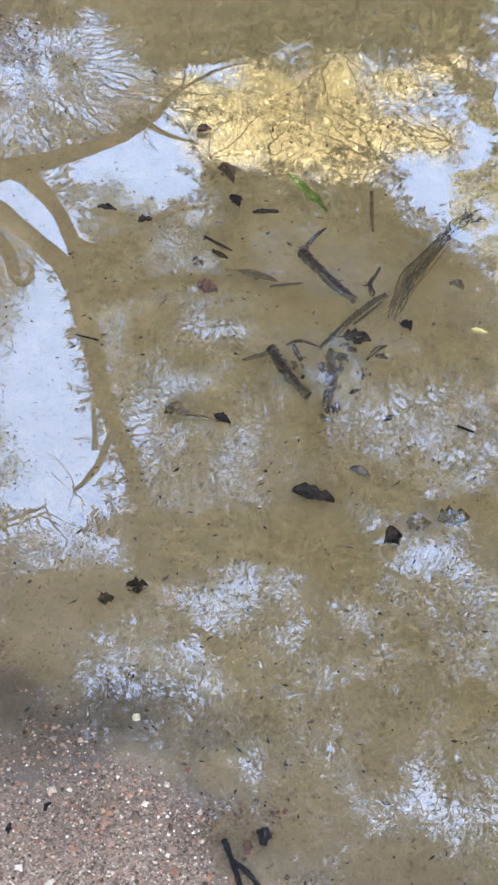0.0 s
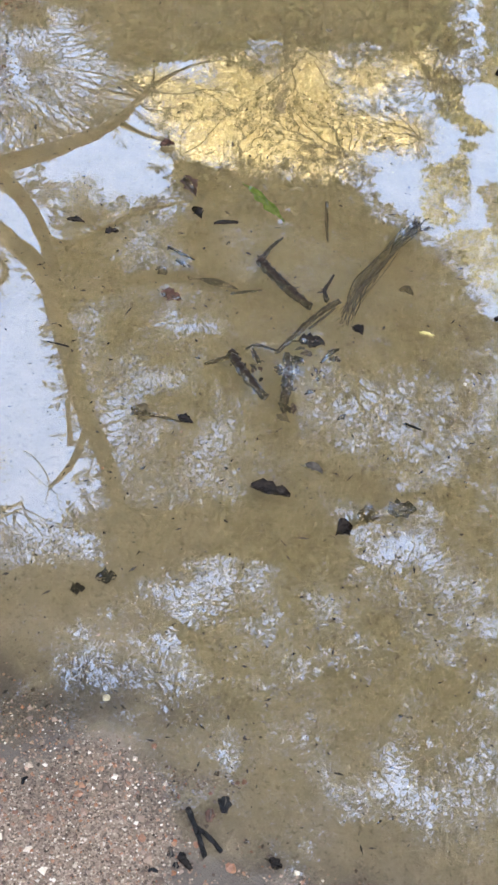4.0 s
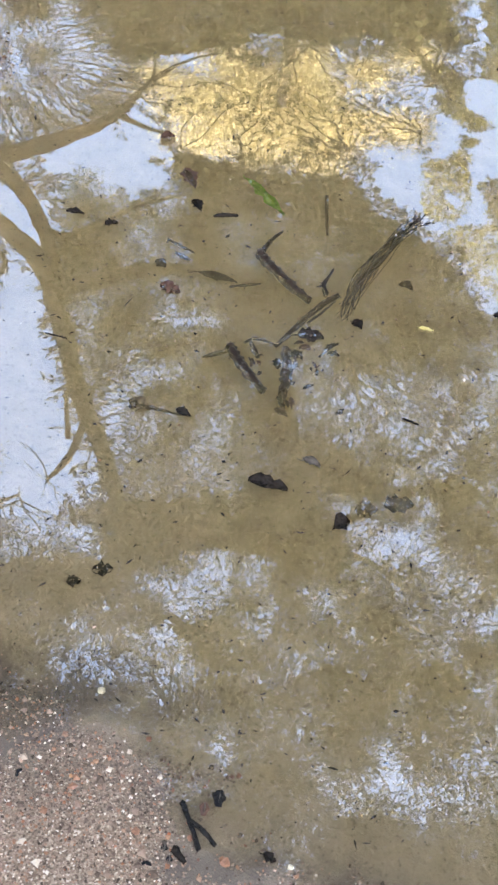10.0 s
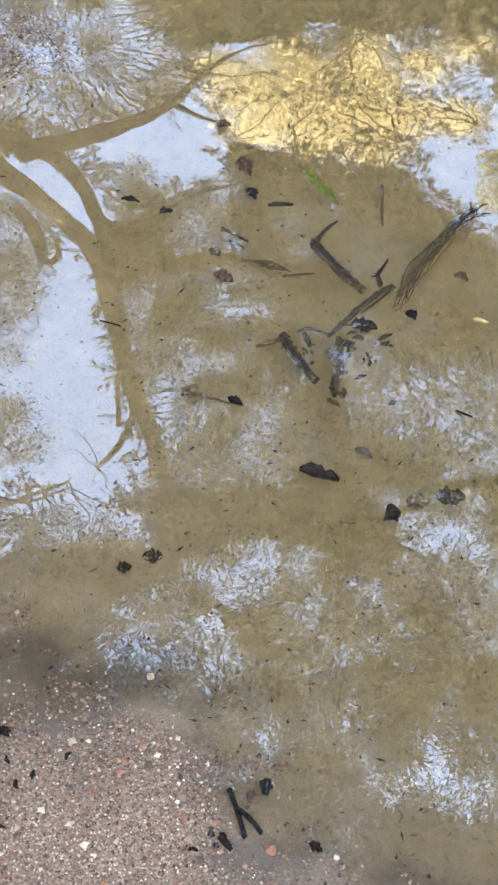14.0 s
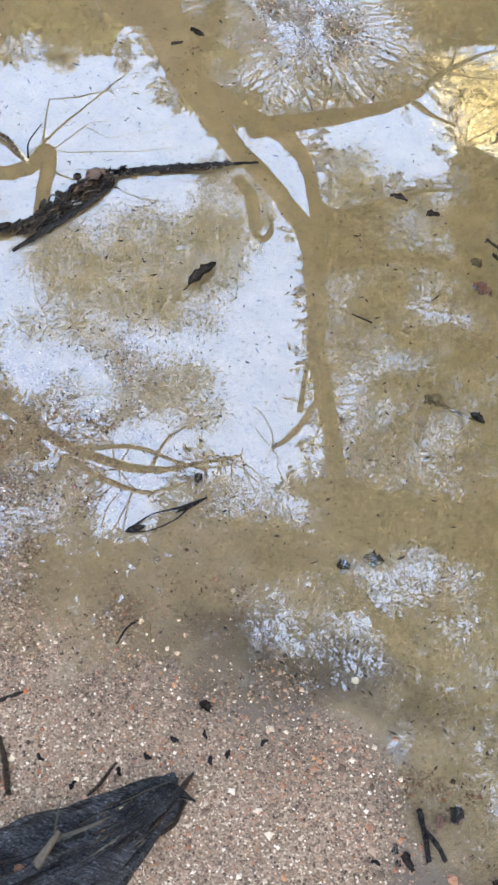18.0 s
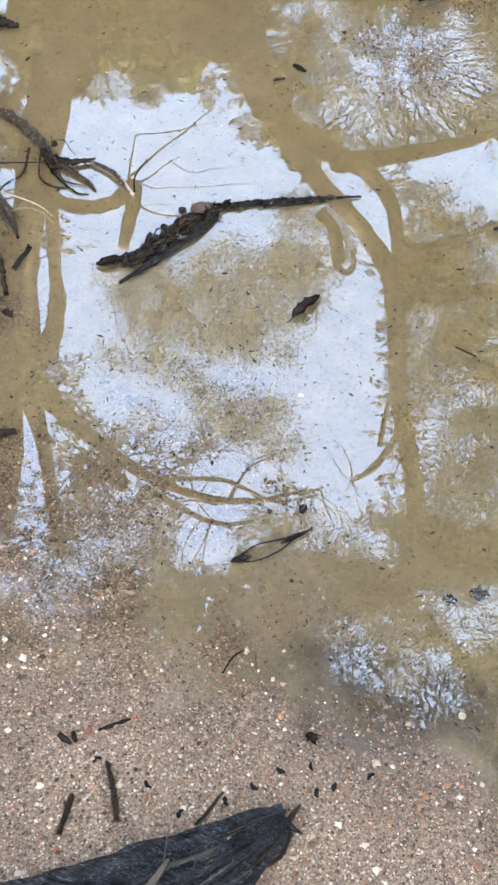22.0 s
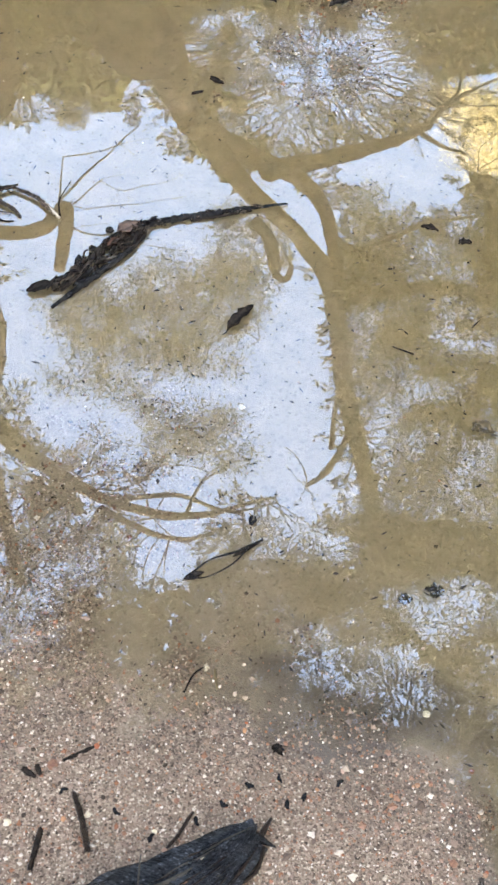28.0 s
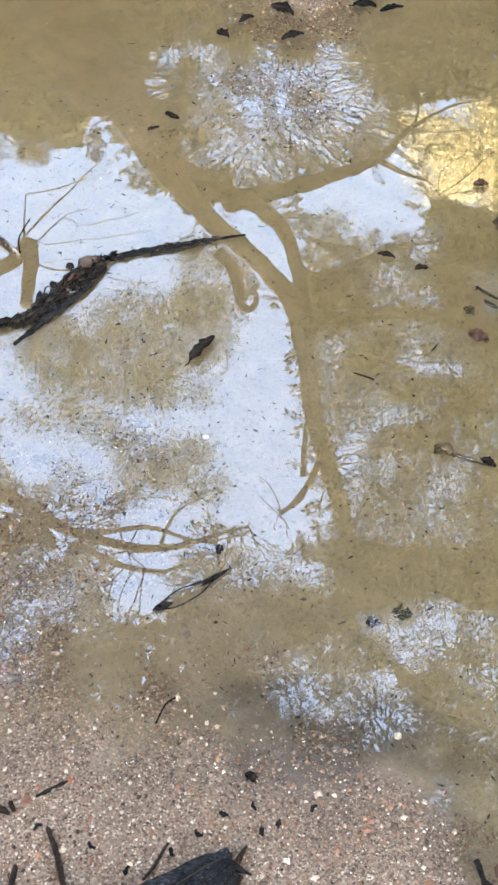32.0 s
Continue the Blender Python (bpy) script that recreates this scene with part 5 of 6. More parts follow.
# strip of soaked bark and its long stick, floating in the bright gap
def bark_raft():
    t = thing("bark_raft", (-0.80, 1.23, 0.0), "raft of soaked bark flakes on a long dark stick", "driftwood")
    o = Vector(t.location)
    def at(x, y, z=0.0):
        return Vector((x, y, z)) - o
    part("long_stick", tube([at(-0.757, 1.332, 0.003), at(-0.712, 1.366, 0.004), at(-0.655, 1.399, 0.004), at(-0.61, 1.424, 0.005), at(-0.532, 1.467, 0.003)],
                            [0.004, 0.0055, 0.006, 0.0045, 0.0018], 11, 60, 0.55, 0.7, seed=2), CHAR, t)
    part("long_stick", tube([at(-0.68, 1.376, 0.001), at(-0.63, 1.405, 0.003), at(-0.585, 1.432, 0.002)], [0.002, 0.003, 0.001], 7, 24, 0.5, seed=5), TWIG, t)
    part("under_stick", tube([at(-0.83, 1.118, 0.0), at(-0.795, 1.185, 0.004), at(-0.758, 1.265, 0.005), at(-0.742, 1.31, 0.004)], [0.003, 0.0055, 0.005, 0.002], 8, 30, 0.5, seed=7), CHAR, t)
    rnd = random.Random(5)
    axis = glide([(-0.838, 1.158, 0), (-0.808, 1.222, 0), (-0.772, 1.292, 0), (-0.75, 1.334, 0)], 40)
    for k in range(170):
        s = rnd.betavariate(1.2, 1.1)
        i = min(38, int(s * 39))
        ahead = (axis[i + 1] - axis[i]).normalized()
        side = Vector((-ahead.y, ahead.x, 0))
        wide = 0.019 * math.sin(math.pi * (0.12 + 0.76 * s)) ** 0.7
        c = axis[i] + side * wide * rnd.uniform(-1, 1)
        turn = Matrix.Rotation(rnd.gauss(0, 0.5 if k % 4 else 1.1), 3, "Z")
        long = rnd.uniform(0.009, 0.034)
        d = turn @ ahead * long * 0.5
        z = rnd.uniform(0.001, 0.009)
        p, q = c - d - o + Vector((0, 0, z)), c + d - o + Vector((0, 0, z + rnd.uniform(-0.006, 0.007)))
        if k % 3 == 0:
            r = rnd.uniform(0.0007, 0.002)
            part("fibre", tube([p, (p + q) / 2 + Vector((rnd.gauss(0, 0.003), rnd.gauss(0, 0.003), 0.003)), q], [r * 0.6, r, r * 0.4], 5, 8, 0.3, seed=k), (CHAR, BARK, WORN, MOTTLED)[k % 12 // 3], t)
        else:
            part("bark_flake", blade(p, q, rnd.uniform(0.004, 0.011), rnd.uniform(-0.4, 0.55), rnd.uniform(-0.001, 0.003), 7, 0.0012, k, 1.6), (CHAR, BARK, DEADLEAF, MOTTLED, DEADLEAF)[k % 5], t)
    for k in range(46):
        s = rnd.random()
        c = Vector((-0.745, 1.342, 0)).lerp(Vector((-0.575, 1.443, 0)), s ** 1.3) + Vector((rnd.gauss(0, 0.003), rnd.gauss(0, 0.004) + 0.003, 0))
        a, long = rnd.gauss(0.55, 0.45), rnd.uniform(0.008, 0.026)
        d = Vector((math.cos(a), math.sin(a), 0)) * long * 0.5
        part("bark_flake", blade(c - d - o + Vector((0, 0, 0.003)), c + d - o + Vector((0, 0, 0.004)), rnd.uniform(0.003, 0.007), rnd.uniform(-0.6, 0.8), 0.003, 7, 0.0012, k + 0.5, 1.6), (CHAR, DEADLEAF, MOTTLED)[k % 3], t)
    for x, y, r in ((-0.804, 1.312, 0.0075), (-0.758, 1.333, 0.007), (-0.815, 1.262, 0.0075), (-0.709, 1.376, 0.005), (-0.845, 1.166, 0.009)):
        bm = stone(r, x * 9, 0.32, 2)
        bmesh.ops.translate(bm, verts=bm.verts, vec=at(x, y, 0.002))
        part("round_leaf", bm, DEADLEAF, t, "round dark floating leaf")
    part("bark_flake", blade(at(-0.786, 1.302, 0.009), at(-0.757, 1.336, 0.009), 0.021, 0.25, 0.003, 9, 0.0012, 3.3, 0.9), plain("soaked_tan_bark", (0.05, 0.034, 0.026), (0.16, 0.115, 0.09), 110, 0.4), t, "paler tan flake of bark")
    part("bark_flake", blade(at(-0.79, 1.268, 0.008), at(-0.776, 1.292, 0.009), 0.012, 0.3, 0.002, 9, 0.0012, 6.3, 0.9), REDLEAF, t, "reddish brown flake of bark")


bark_raft()
leaf((-0.882, 1.136), (-0.846, 1.166), 0.019, DEADLEAF, "black soaked leaf floating beside the bark raft", 0.001, 0.25, 0.003)
leaf((-0.541, 1.157), (-0.516, 1.218), 0.021, DEADLEAF, "black curled leaf floating on the bright water", 0.001, 0.3, 0.004, 0.012)


# long split leaf, a loop of two dark strands
def split_leaf():
    t = thing("split_leaf", (-0.41, 0.745, 0.0), "long split dead leaf curled into a thin black loop", "leaf")
    o = Vector(t.location)
    part("strand", tube([Vector(p) - o for p in ((-0.452, 0.709, 0.002), (-0.432, 0.742, 0.004), (-0.398, 0.768, 0.005), (-0.372, 0.796, 0.004))], [0.0022, 0.0011, 0.0024, 0.0008], 6, 22, 0.2, 0.6), CHAR, t)
    part("strand", tube([Vector(p) - o for p in ((-0.452, 0.709, 0.002), (-0.427, 0.716, 0.003), (-0.399, 0.746, 0.004), (-0.385, 0.778, 0.005))], [0.0022, 0.001, 0.0013, 0.0012], 6, 22, 0.2, 0.6), CHAR, t)
    part("blade", blade(Vector((-0.402, 0.758, 0.003)) - o, Vector((-0.371, 0.795, 0.004)) - o, 0.008, 0.2, 0, 7, 0.0008, 3, 0.2), DEADLEAF, t)
    part("tip", blade(Vector((-0.456, 0.704, 0.001)) - o, Vector((-0.432, 0.722, 0.003)) - o, 0.011, 0.2, 0, 7, 0.0008, 5, 0.3), DEADLEAF, t)


split_leaf()


# tangle of dead branches at the creek's far side
def snag():
    t = thing("dead_branch_snag", (-1.2, 1.35, 0.0), "tangle of wet dead branches rising out of the water", "branches")

    def arm(name, pts, radii, mat, label=""):
        part(name, tube(under(t, [(*p[:2], p[2]) for p in pts]), radii, 8, 9 * len(pts), 0.5, seed=pts[0][0] * 40), mat, t, label)
    arm("limb", [(-1.45, 1.50, 0.03), (-1.36, 1.445, 0.025), (-1.269, 1.408, 0.02), (-1.179, 1.396, 0.012), (-1.104, 1.362, 0.004), (-1.052, 1.318, -0.008)], [0.011, 0.009, 0.0075, 0.009, 0.0105, 0.008], MOTTLED)
    arm("pale_branch", [(-1.36, 1.36, 0.05), (-1.3, 1.335, 0.05), (-1.235, 1.295, 0.045), (-1.17, 1.232, 0.03), (-1.12, 1.165, -0.005)], [0.006, 0.0065, 0.006, 0.005, 0.003], PALE, "sun-bleached pale branch")
    arm("branch", [(-1.47, 1.63, 0.05), (-1.41, 1.572, 0.05), (-1.356, 1.522, 0.04), (-1.279, 1.455, 0.02)], [0.008, 0.0065, 0.006, 0.004], TWIG)
    arm("branch", [(-1.47, 1.59, 0.05), (-1.387, 1.54, 0.05), (-1.345, 1.48, 0.04), (-1.32, 1.45, 0.035), (-1.249, 1.33, 0.01)], [0.006, 0.0055, 0.005, 0.005, 0.003], MOTTLED)
    arm("branch", [(-1.225, 1.30, 0.02), (-1.153, 1.227, 0.018), (-1.105, 1.205, 0.012), (-1.064, 1.176, 0.008), (-1.035, 1.146, -0.006)], [0.0045, 0.006, 0.005, 0.0055, 0.003], MOTTLED)
    arm("branch", [(-1.22, 1.11, 0.004), (-1.15, 1.14, 0.006), (-1.10, 1.16, 0.003)], [0.004, 0.004, 0.002], TWIG)
    arm("sunken_branch", [(-1.105, 1.158, 0.0), (-1.041, 1.091, -0.006), (-0.995, 1.03, -0.014)], [0.004, 0.0055, 0.005], BARK)
    arm("twig", [(-1.068, 1.325, 0.006), (-1.031, 1.341, 0.008), (-0.995, 1.361, 0.01)], [0.0035, 0.0035, 0.0015], TWIG)
    arm("twig", [(-1.06, 1.31, 0.002), (-1.035, 1.325, 0.004), (-1.01, 1.322, 0.004)], [0.002, 0.002, 0.001], TWIG)
    arm("twig", [(-1.10, 1.35, 0.0), (-1.07, 1.29, 0.003), (-1.04, 1.275, 0.002), (-1.0, 1.285, 0.001)], [0.002, 0.002, 0.0018, 0.0008], BARK)
    arm("twig", [(-1.27, 1.38, 0.03), (-1.245, 1.33, 0.03), (-1.225, 1.26, 0.02), (-1.2, 1.2, 0.0)], [0.003, 0.003, 0.0022, 0.0015], PALE, "thin bleached twig")
    arm("twig", [(-1.19, 1.25, 0.02), (-1.15, 1.27, 0.03), (-1.125, 1.255, 0.02)], [0.002, 0.0018, 0.0008], BARK)
    rnd = random.Random(8)
    for k in range(34):
        x, y = rnd.choice(((-1.42, 1.54), (-1.36, 1.46), (-1.3, 1.4), (-1.25, 1.35), (-1.2, 1.28), (-1.12, 1.21), (-1.35, 1.3), (-1.09, 1.35)))
        a = rnd.uniform(-2.2, 0.6)
        long = rnd.uniform(0.04, 0.16)
        pts = [(x + rnd.gauss(0, 0.015), y + rnd.gauss(0, 0.015), rnd.uniform(0.0, 0.04))]
        for step in range(3):
            a += rnd.gauss(0, 0.45)
            pts.append((pts[-1][0] + math.cos(a) * long / 3, pts[-1][1] + math.sin(a) * long / 3, max(-0.004, pts[-1][2] + rnd.gauss(-0.004, 0.008))))
        r = rnd.uniform(0.0009, 0.0026)
        arm("twig", pts, [r, r, r * 0.8, r * 0.4], (TWIG, BARK, MOTTLED, PALE)[k % 3 if k % 11 else 3])
    arm("branch", [(-1.093, 1.343, 0.008), (-1.055, 1.332, 0.008), (-1.026, 1.341, 0.008), (-1.000, 1.359, 0.006)], [0.006, 0.0075, 0.005, 0.003], TWIG)
    arm("branch", [(-1.006, 1.356, 0.006), (-0.954, 1.344, 0.007), (-0.928, 1.328, 0.006), (-0.905, 1.315, 0.003)], [0.003, 0.0038, 0.0035, 0.002], MOTTLED)
    arm("twig", [(-1.079, 1.327, 0.003), (-1.042, 1.299, 0.003), (-0.993, 1.278, 0.002), (-0.970, 1.283, 0.001)], [0.002, 0.002, 0.0016, 0.0008], TWIG)
    arm("branch", [(-1.053, 1.327, 0.005), (-1.014, 1.317, 0.005), (-0.982, 1.307, 0.004), (-0.962, 1.294, 0.002)], [0.004, 0.0042, 0.0036, 0.002], MOTTLED)
    arm("twig", [(-1.065, 1.328, 0.002), (-1.031, 1.299, 0.003), (-1.017, 1.294, 0.003), (-0.982, 1.299, 0.002)], [0.0016, 0.0016, 0.0014, 0.0008], BARK)
    arm("limb", [(-1.264, 1.330, 0.03), (-1.212, 1.279, 0.03), (-1.172, 1.242, 0.024), (-1.138, 1.188, 0.012)], [0.006, 0.007, 0.0065, 0.004], PALE, "pale bleached limb")
    arm("limb", [(-1.161, 1.220, 0.02), (-1.112, 1.195, 0.016), (-1.075, 1.170, 0.012), (-1.036, 1.146, 0.003)], [0.005, 0.006, 0.005, 0.003], MOTTLED)
    arm("limb", [(-1.113, 1.163, 0.012), (-1.063, 1.114, 0.008), (-1.028, 1.071, 0.004), (-0.988, 1.023, -0.004)], [0.004, 0.005, 0.0045, 0.003], BARK)
    arm("twig", [(-1.000, 1.074, 0.002), (-1.001, 1.103, 0.004), (-1.004, 1.131, 0.006)], [0.0024, 0.0024, 0.0014], TWIG)
    bm = stone(0.007, 4, 0.8, 2)
    bmesh.ops.translate(bm, verts=bm.verts, vec=Vector((-1.079, 1.364, 0.012)) - Vector(t.location))
    part("knot", bm, TWIG, t)
    arm("stub", [(-1.40, 1.625, 0.01), (-1.35, 1.637, 0.012), (-1.305, 1.643, 0.008)], [0.009, 0.011, 0.005], TWIG)


snag()
stick("bleached_twig", [(-0.936, 1.34, 0.004), (-0.92, 1.326, 0.004), (-0.897, 1.312, 0.003)], [0.002, 0.004, 0.0025], PALE, "small bleached twig floating on the water", 0.0)
stick("floating_twig", [(-0.905, 1.385, 0.02), (-0.91, 1.345, 0.012), (-0.90, 1.32, 0.0)], [0.0008, 0.0014, 0.002], TWIG, "thin twig poking out of the water", 0.0)

LEAF_LIST = [
    # start, end, width, material, label, z, curl, lift, stalk
    ((0.068, 0.972), (0.128, 0.962), 0.027, DEADLEAF, "black curled bark-like leaf floating on the water", 0.002, 0.3, 0.006, 0.0),
    ((0.199, 0.905), (0.222, 0.915), 0.024, DEADLEAF, "dark leaf tip standing in the water", 0.002, 0.6, 0.008, 0.0),
    ((0.146, 1.022), (0.174, 1.012), 0.013, WORN, "pale torn leaf floating on the water", 0.002, 0.5, 0.004, 0.008),
    ((-0.055, 1.086), (-0.031, 1.077), 0.015, DEADLEAF, "small black leaf floating on the water", 0.001, 0.2, 0.002, 0.0),
    ((0.21, 1.317), (0.226, 1.303), 0.018, DEADLEAF, "small black leaf floating above the sunken branch", 0.001, 0.3, 0.003, 0.005),
    ((0.448, 1.376), (0.468, 1.366), 0.014, DEADLEAF, "small black leaf floating on the bright water", 0.001, 0.3, 0.003, 0.0),
    ((-0.972, 0.985), (-0.95, 0.978), 0.014, DEADLEAF, "small black leaf floating on the water", 0.001, 0.3, 0.003, 0.01),
    ((0.320, 1.326), (0.347, 1.322), 0.006, plain("yellow_leaf", (0.45, 0.42, 0.12), (0.7, 0.66, 0.3), 90, 0.4), "tiny pale yellow leaf floating on the water", 0.001, 0.1, 0.0, 0.0),
    ((0.004, 1.635), (0.078, 1.555), 0.02, GREENLEAF, "fresh green lance-shaped leaf lying under the surface", -0.006, 0.15, 0.002, 0.012),
    ((-0.11, 1.635), (-0.085, 1.588), 0.026, REDLEAF, "brown leaf lying just under the surface", -0.004, 0.2, 0.002, 0.0),
    ((-0.084, 1.558), (-0.068, 1.532), 0.019, DEADLEAF, "dark leaf lying just under the surface", -0.003, 0.2, 0.002, 0.0),
    ((-0.115, 1.342), (-0.08, 1.333), 0.026, REDLEAF, "soaked brown leaf under the surface", -0.004, 0.2, 0.003, 0.0),
    ((-0.130, 1.409), (-0.112, 1.394), 0.019, OLIVELEAF, "silted leaf on the creek bed", -0.012, 0.1, 0.001, 0.0),
    ((-0.056, 1.393), (0.012, 1.380), 0.015, OLIVELEAF, "long silted leaf under the surface", -0.010, 0.1, 0.002, 0.02),
    ((0.122, 1.277), (0.165, 1.274), 0.026, DEADLEAF, "dark soaked leaf beside the sunken branch", -0.004, 0.2, 0.003, 0.02),
    ((0.275, 0.968), (0.320, 0.974), 0.03, DEADLEAF, "dark sunken leaf blurred by silt", -0.012, 0.2, 0.002, 0.0),
    ((0.232, 0.959), (0.268, 0.963), 0.026, OLIVELEAF, "silted leaf on the creek bed", -0.018, 0.1, 0.001, 0.0),
    ((-0.166, 0.766), (-0.146, 0.772), 0.014, DEADLEAF, "small dark sunken leaf", -0.006, 0.2, 0.002, 0.0),
    ((-0.135, 0.793), (-0.106, 0.8), 0.02, DEADLEAF, "dark sunken leaf blurred by silt", -0.012, 0.2, 0.002, 0.0),
    ((0.096, 1.117), (0.118, 1.105), 0.012, OLIVELEAF, "small grey sunken leaf", -0.004, 0.2, 0.002, 0.0),
    ((0.287, 1.428), (0.312, 1.42), 0.016, OLIVELEAF, "silted curled leaf under the surface", -0.012, 0.3, 0.004, 0.0),
    ((0.139, 0.426), (0.156, 0.418), 0.011, DEADLEAF, "black leaf scrap at the water's edge", None, 0.3, 0.003, 0.006),
    ((-0.61, 0.205), (-0.589, 0.186), 0.02, REDLEAF, "dark red leaf lying on the sand", None, 0.15, 0.002, 0.006),
    ((-0.268, 0.509), (-0.252, 0.5), 0.012, DEADLEAF, "black curled leaf scrap on the sand", None, 0.4, 0.004, 0.0),
    ((-0.744, 0.456), (-0.722, 0.466), 0.014, DEADLEAF, "black leaf lying on the wet gravel", None, 0.3, 0.003, 0.0),
    ((-0.665, 2.150), (-0.612, 2.138), 0.03, DEADLEAF, "dark soaked leaf on the gravel bar", 0.002, 0.3, 0.004, 0.0),
    ((-0.715, 2.082), (-0.69, 2.108), 0.016, DEADLEAF, "dark narrow leaf on the gravel bar", 0.002, 0.3, 0.004, 0.0),
    ((-0.615, 2.045), (-0.575, 2.078), 0.018, DEADLEAF, "dark narrow leaf on the gravel bar", 0.002, 0.3, 0.004, 0.0),
    ((-0.75, 2.033), (-0.72, 2.024), 0.02, DEADLEAF, "dark soaked leaf on the gravel bar", 0.002, 0.3, 0.004, 0.0),
    ((-0.5, 2.205), (-0.45, 2.212), 0.022, DEADLEAF, "dark soaked leaf on the gravel bar", 0.002, 0.3, 0.004, 0.01),
    ((-0.44, 2.198), (-0.395, 2.226), 0.016, CHAR, "black narrow leaf on the gravel bar", 0.002, 0.3, 0.004, 0.0),
    ((-0.298, 1.482), (-0.266, 1.481), 0.012, DEADLEAF, "small black leaf floating on the water", 0.001, 0.3, 0.003, 0.0),
    ((-0.228, 1.466), (-0.206, 1.474), 0.014, DEADLEAF, "small dark leaf just under the surface", -0.003, 0.3, 0.003, 0.0),
    ((-0.164, 1.706), (-0.138, 1.712), 0.018, REDLEAF, "dark brown leaf floating on golden reflections", 0.001, 0.3, 0.003, 0.0),
    ((-0.125, 1.092), (-0.095, 1.084), 0.022, OLIVELEAF, "silted seed head under the surface", -0.006, 0.3, 0.004, 0.0),
]
for start, end, width, mat, label, z, curl, lift, stalk in LEAF_LIST:
    leaf(start, end, width, mat, label, z, curl, lift, stalk)


# floating seed pod with a rim of water light, and a brown husk
def seed_pod(x, y, r, mat, label):
    t = thing("seed_pod", (x, y, 0.0), label, "seed pod")
    bm = stone(r, 2.0, 0.6, 3)
    for v in bm.verts:
        v.co.x *= 0.75
        v.co.z += 0.003 - 0.25 * r * math.exp(-(v.co.x / (0.35 * r)) ** 2) * (v.co.z > 0)
    part("shell", bm, mat, t)
    part("seam", tube([(0, -r * 0.8, 0.004), (0.001, 0, 0.0055), (0, r * 0.8, 0.004)], [0.0008, 0.0014, 0.0008], 5, 9, 0.1), WORN, t, "pale seam")


seed_pod(0.078, 0.488, 0.0095, CHAR, "black oval seed pod floating at the water's edge")
seed_pod(0.061, 0.472, 0.0075, REDLEAF, "small brown seed husk lying at the water's edge")
seed_pod(0.018, 0.417, 0.0055, CHAR, "small black seed pod lying among gravel")
seed_pod(0.026, 0.404, 0.005, CHAR, "small black seed pod lying among gravel")
seed_pod(-0.394, 0.825, 0.007, CHAR, "small black seed floating on the bright water")


# bubbles resting on the water
def bubble(x, y, r):
    m = bpy.data.materials.get("bubble_skin")
    if not m:
        m, t, b = material("bubble_skin", 0.03, 0.5)
        b.inputs["Transmission Weight"].default_value = 1.0
        b.inputs["IOR"].default_value = 1.12
    bm = bmesh.new()
    bmesh.ops.create_uvsphere(bm, u_segments=16, v_segments=8, radius=r)
    for v in bm.verts:
        v.co.z = max(v.co.z, -0.1 * r) * 0.7
    for f in bm.faces:
        f.smooth = True
    ob = part("bubble", bm, m)
    ob.location = (x, y, 0.0008)
    tagged(ob, "small clear air bubble resting on the water", "bubble", "bubbles on the creek")


for x, y, r in ((-0.399, 0.681, 0.006), (0.255, 1.9, 0.006), (0.21, 2.1, 0.007), (0.13, 2.13, 0.006), (-0.30, 1.95, 0.005)):
    bubble(x, y, r)

# named stones
for x, y, r, mat, label in ((-0.522, 0.399, 0.0115, ORANGE, "rounded orange stone lying on the sand"), (0.093, 0.41, 0.0095, ORANGE, "bright orange stone at the water's edge"),
                            (-0.091, 0.613, 0.0075, QUARTZ, "pale yellow stone just under the water"), (-0.384, 0.588, 0.0065, QUARTZ, "white stone in the shallows"),
                            (-0.545, 0.313, 0.0075, QUARTZ, "white quartz stone lying on the sand"), (-0.455, 0.352, 0.006, QUARTZ, "cream stone lying on the sand"),
                            (-0.359, 0.402, 0.0055, ORANGE, "pink stone lying on the sand"), (0.174, 0.414, 0.006, QUARTZ, "white stone at the water's edge"),
                            (-0.48, 0.44, 0.0055, PEBBLES, "rust-coloured stone in shallow water"), (0.048, 0.434, 0.006, ORANGE, "rust-coloured stone beside the black stick"),
                            (-0.126, 0.545, 0.0065, PEBBLES, "dark red stone among gravel"), (-0.019, 0.431, 0.0075, ORANGE, "red stone among gravel"),
                            (-0.02, 0.555, 0.006, ORANGE, "rust-coloured stone in shallow water"), (-0.474, 1.023, 0.0075, QUARTZ, "pale stone under the bright water"),
                            (-0.75, 0.70, 0.008, ORANGE, "orange stone in shallow water"), (-0.69, 0.56, 0.008, ORANGE, "orange stone in shallow water"), (-0.70, 0.64, 0.006, ORANGE, "red stone in shallow water"),
                            (-0.371, 0.357, 0.005, QUARTZ, "white chip lying beside the log"), (-0.50, 1.757, 0.008, QUARTZ, "pale stone under shallow water")):
    r *= 0.68
    ob = part("stone", stone(r, x * 20 + y * 7, 0.5, 2), mat)
    ob.location = (x, y, ground_z(x, y) + r * 0.12)
    ob.rotation_euler = (0, 0, x * 37 + y * 11)
    tagged(ob, label, "stone")
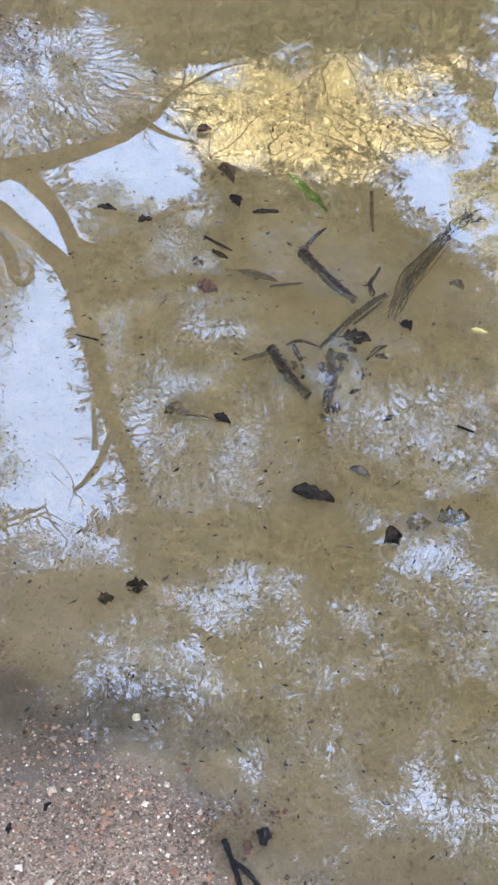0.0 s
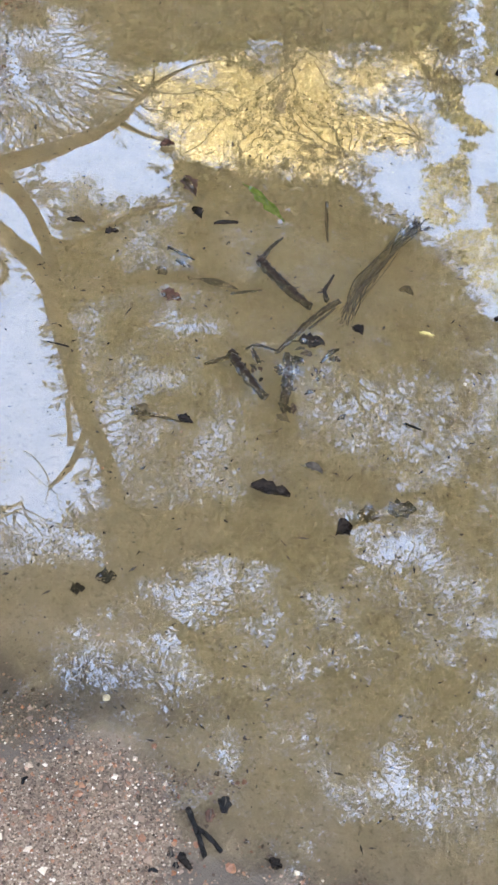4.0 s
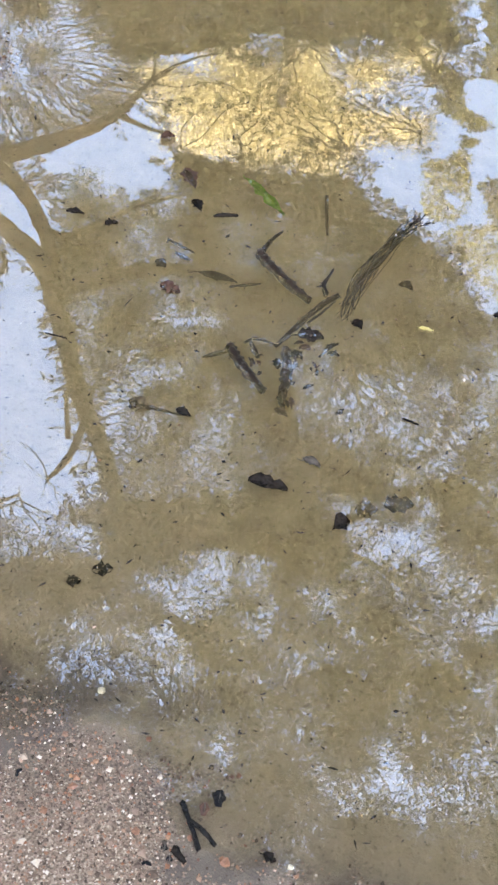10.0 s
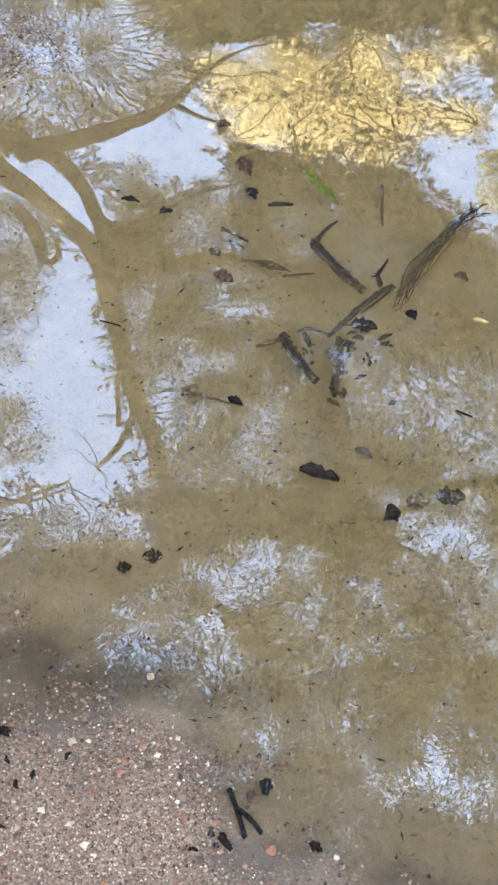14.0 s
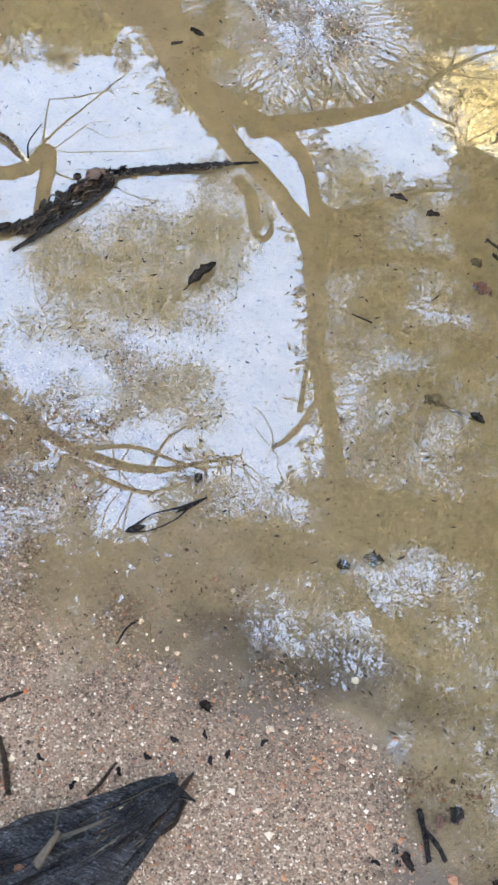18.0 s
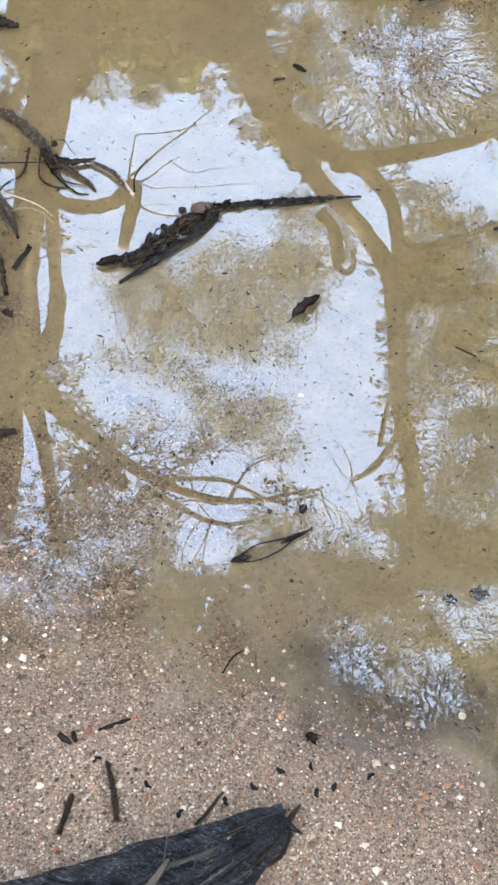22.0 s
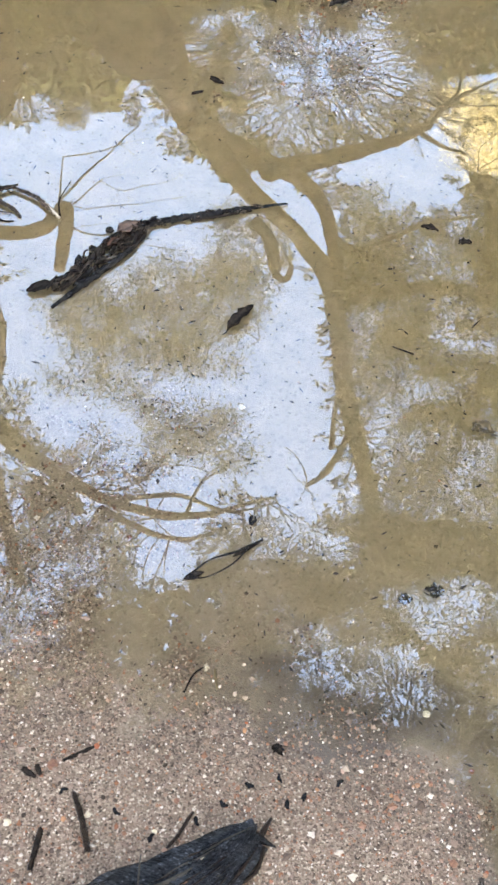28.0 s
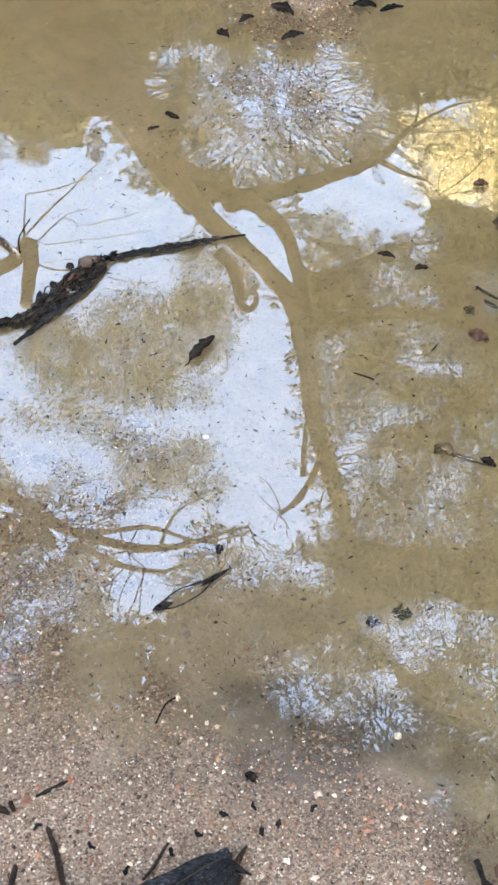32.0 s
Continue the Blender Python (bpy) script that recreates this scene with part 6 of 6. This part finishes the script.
for x, y in ((-0.494, 0.37), (-0.423, 0.367), (-0.326, 0.385), (-0.371, 0.348), (-0.302, 0.417), (-0.227, 0.44), (-0.258, 0.506), (-0.173, 0.486), (0.0, 0.392), (-0.246, 0.47), (-0.21, 0.455), (-0.28, 0.45)):
    bm = tube([(-0.006, 0, 0.001), (0, 0.002, 0.002), (0.006, 0, 0.001)], [0.0012, 0.003, 0.0016], 6, 7, 0.5, 0.6, seed=x * 50)
    ob = part("charcoal_bit", bm, CHAR)
    ob.matrix_world = pose(x, y, ground_z(x, y) + 0.0015, 0, 0, (x * 9000) % 180)
    tagged(ob, "small black bit of charred wood on the sand", "charcoal", "charcoal bits on the sand")

# loose pebbles of the sand bank
rnd = random.Random(21)
shapes = []
for k in range(8):
    bm = stone(1.0, k * 1.7 + 0.3, 0.62, 1)
    me = bpy.data.meshes.new("pebble")
    bm.to_mesh(me)
    bm.free()
    me.materials.append(PEBBLES)
    shapes.append(me)
made = 0
while made < 260:
    x, y = rnd.uniform(-0.95, 0.3), rnd.uniform(0.15, 0.9)
    if made > 210:
        x, y = rnd.gauss(-0.6, 0.16), rnd.gauss(2.08, 0.1)
    if grit_of(np.array([x]), np.array([y]))[0] < 0.4:
        continue
    r = rnd.uniform(0.0019, 0.0042)
    ob = new("pebble", shapes[made % 8])
    ob.matrix_world = pose(x, y, ground_z(x, y) + r * 0.25, 0, 0, rnd.uniform(0, 360)) @ Matrix.Diagonal((r, r * rnd.uniform(0.7, 1), r, 1))
    tagged(ob, "small rounded pebble lying in coarse sand", "pebble", "pebbles of the sand bank")
    made += 1


rust = []
for k in range(5):
    bm = stone(1.0, k * 2.3 + 5.1, 0.5, 1)
    me = bpy.data.meshes.new("rusty_pebble")
    bm.to_mesh(me)
    bm.free()
    me.materials.append(ORANGE)
    rust.append(me)
for k in range(140):
    x, y = (rnd.gauss(-0.76, 0.12), rnd.gauss(0.68, 0.09)) if k < 60 else (rnd.uniform(-0.98, -0.5), rnd.uniform(0.4, 0.86)) if k < 110 else (rnd.uniform(-0.3, 0.12), rnd.uniform(0.4, 0.54))
    r = rnd.uniform(0.0018, 0.0046)
    ob = new("rusty_pebble", rust[k % 5])
    ob.matrix_world = pose(x, y, ground_z(x, y) + r * 0.15, 0, 0, rnd.uniform(0, 360)) @ Matrix.Diagonal((r, r * rnd.uniform(0.6, 1), r, 1))
    tagged(ob, "small rust-red pebble in wet gravel", "pebble", "rusty pebbles of the shallows")


def scatter(name, count, size, mat, box, wanted, label, category, bury=0.2, floating=False, long=False, spread=0.38):
    """Countless small grains or flecks as one mesh."""
    x, y = RNG.uniform(box[0], box[1], count), RNG.uniform(box[2], box[3], count)
    ok = RNG.random(count) < wanted(x, y)
    x, y = x[ok], y[ok]
    n = len(x)
    r = size * np.exp(RNG.normal(size=n) * spread)
    zc = np.zeros(n) + 0.0006 if floating else bed_height(x, y) + r * bury
    base = np.array([(1, 0, 0), (-1, 0, 0), (0, 1, 0), (0, -1, 0), (0, 0, 0.75), (0, 0, -0.75)])
    tri = np.array([(0, 2, 4), (2, 1, 4), (1, 3, 4), (3, 0, 4), (2, 0, 5), (1, 2, 5), (3, 1, 5), (0, 3, 5)])
    a = RNG.uniform(0, math.tau, n)
    ca, sa = np.cos(a), np.sin(a)
    p = base[None] * (1 + 0.3 * RNG.normal(size=(n, 6, 3)))
    if long:
        p = base[None] * np.array([[[3.1, 0.75, 0.5]]]) * (1 + 0.25 * RNG.normal(size=(n, 6, 1))) * np.stack([RNG.uniform(0.25, 1.3, n), RNG.uniform(0.8, 1.6, n), np.ones(n)], 1)[:, None, :]
    q = np.stack([p[..., 0] * ca[:, None] - p[..., 1] * sa[:, None], p[..., 0] * sa[:, None] + p[..., 1] * ca[:, None], p[..., 2]], -1) * r[:, None, None]
    v = (q + np.stack([x, y, zc], 1)[:, None, :]).reshape(-1, 3)
    f = (tri[None] + 6 * np.arange(n)[:, None, None]).reshape(-1, 3)
    return tagged(arrays_mesh(name, v, f, mat), label, category, kind="stuff")


scatter("sand_grains", 96000, 0.0014, GRAINS, (-1.0, 0.45, 0.1, 1.0), lambda x, y: grit_of(x, y) ** 1.5 * (1 - 0.25 * damp_of(x, y)), "coarse sand grains in tan, white and rust", "sand", 0.35, spread=0.42)
scatter("bar_gravel", 9000, 0.0024, GRAINS, (-1.0, -0.15, 1.6, 2.5), lambda x, y: grit_of(x, y), "reddish gravel of the far bar", "gravel")
FLECKS = plain("leaf_litter_flecks", (0.008, 0.007, 0.006), (0.035, 0.027, 0.02), 60, 0.6)
scatter("floating_flecks", 7000, 0.0009, FLECKS, (-1.5, 0.7, 0.45, 2.4), lambda x, y: (bed_height(x, y) < -0.002) * (0.55 + 0.45 * fbm(x, y, 2.0)), "tiny dark flecks of leaf litter floating on the water", "leaf litter", floating=True, long=True)
scatter("pale_flecks", 900, 0.0011, GRAINS, (-1.5, 0.7, 0.45, 2.4), lambda x, y: 0.7 * (bed_height(x, y) < -0.002), "tiny pale flecks floating on the water", "flecks", floating=True)
scatter("sunken_litter", 2200, 0.0011, FLECKS, (-1.5, 0.7, 0.45, 2.4), lambda x, y: (bed_height(x, y) < -0.002) * 0.8, "soaked scraps of leaf litter on the silt", "leaf litter", bury=0.4, long=True)
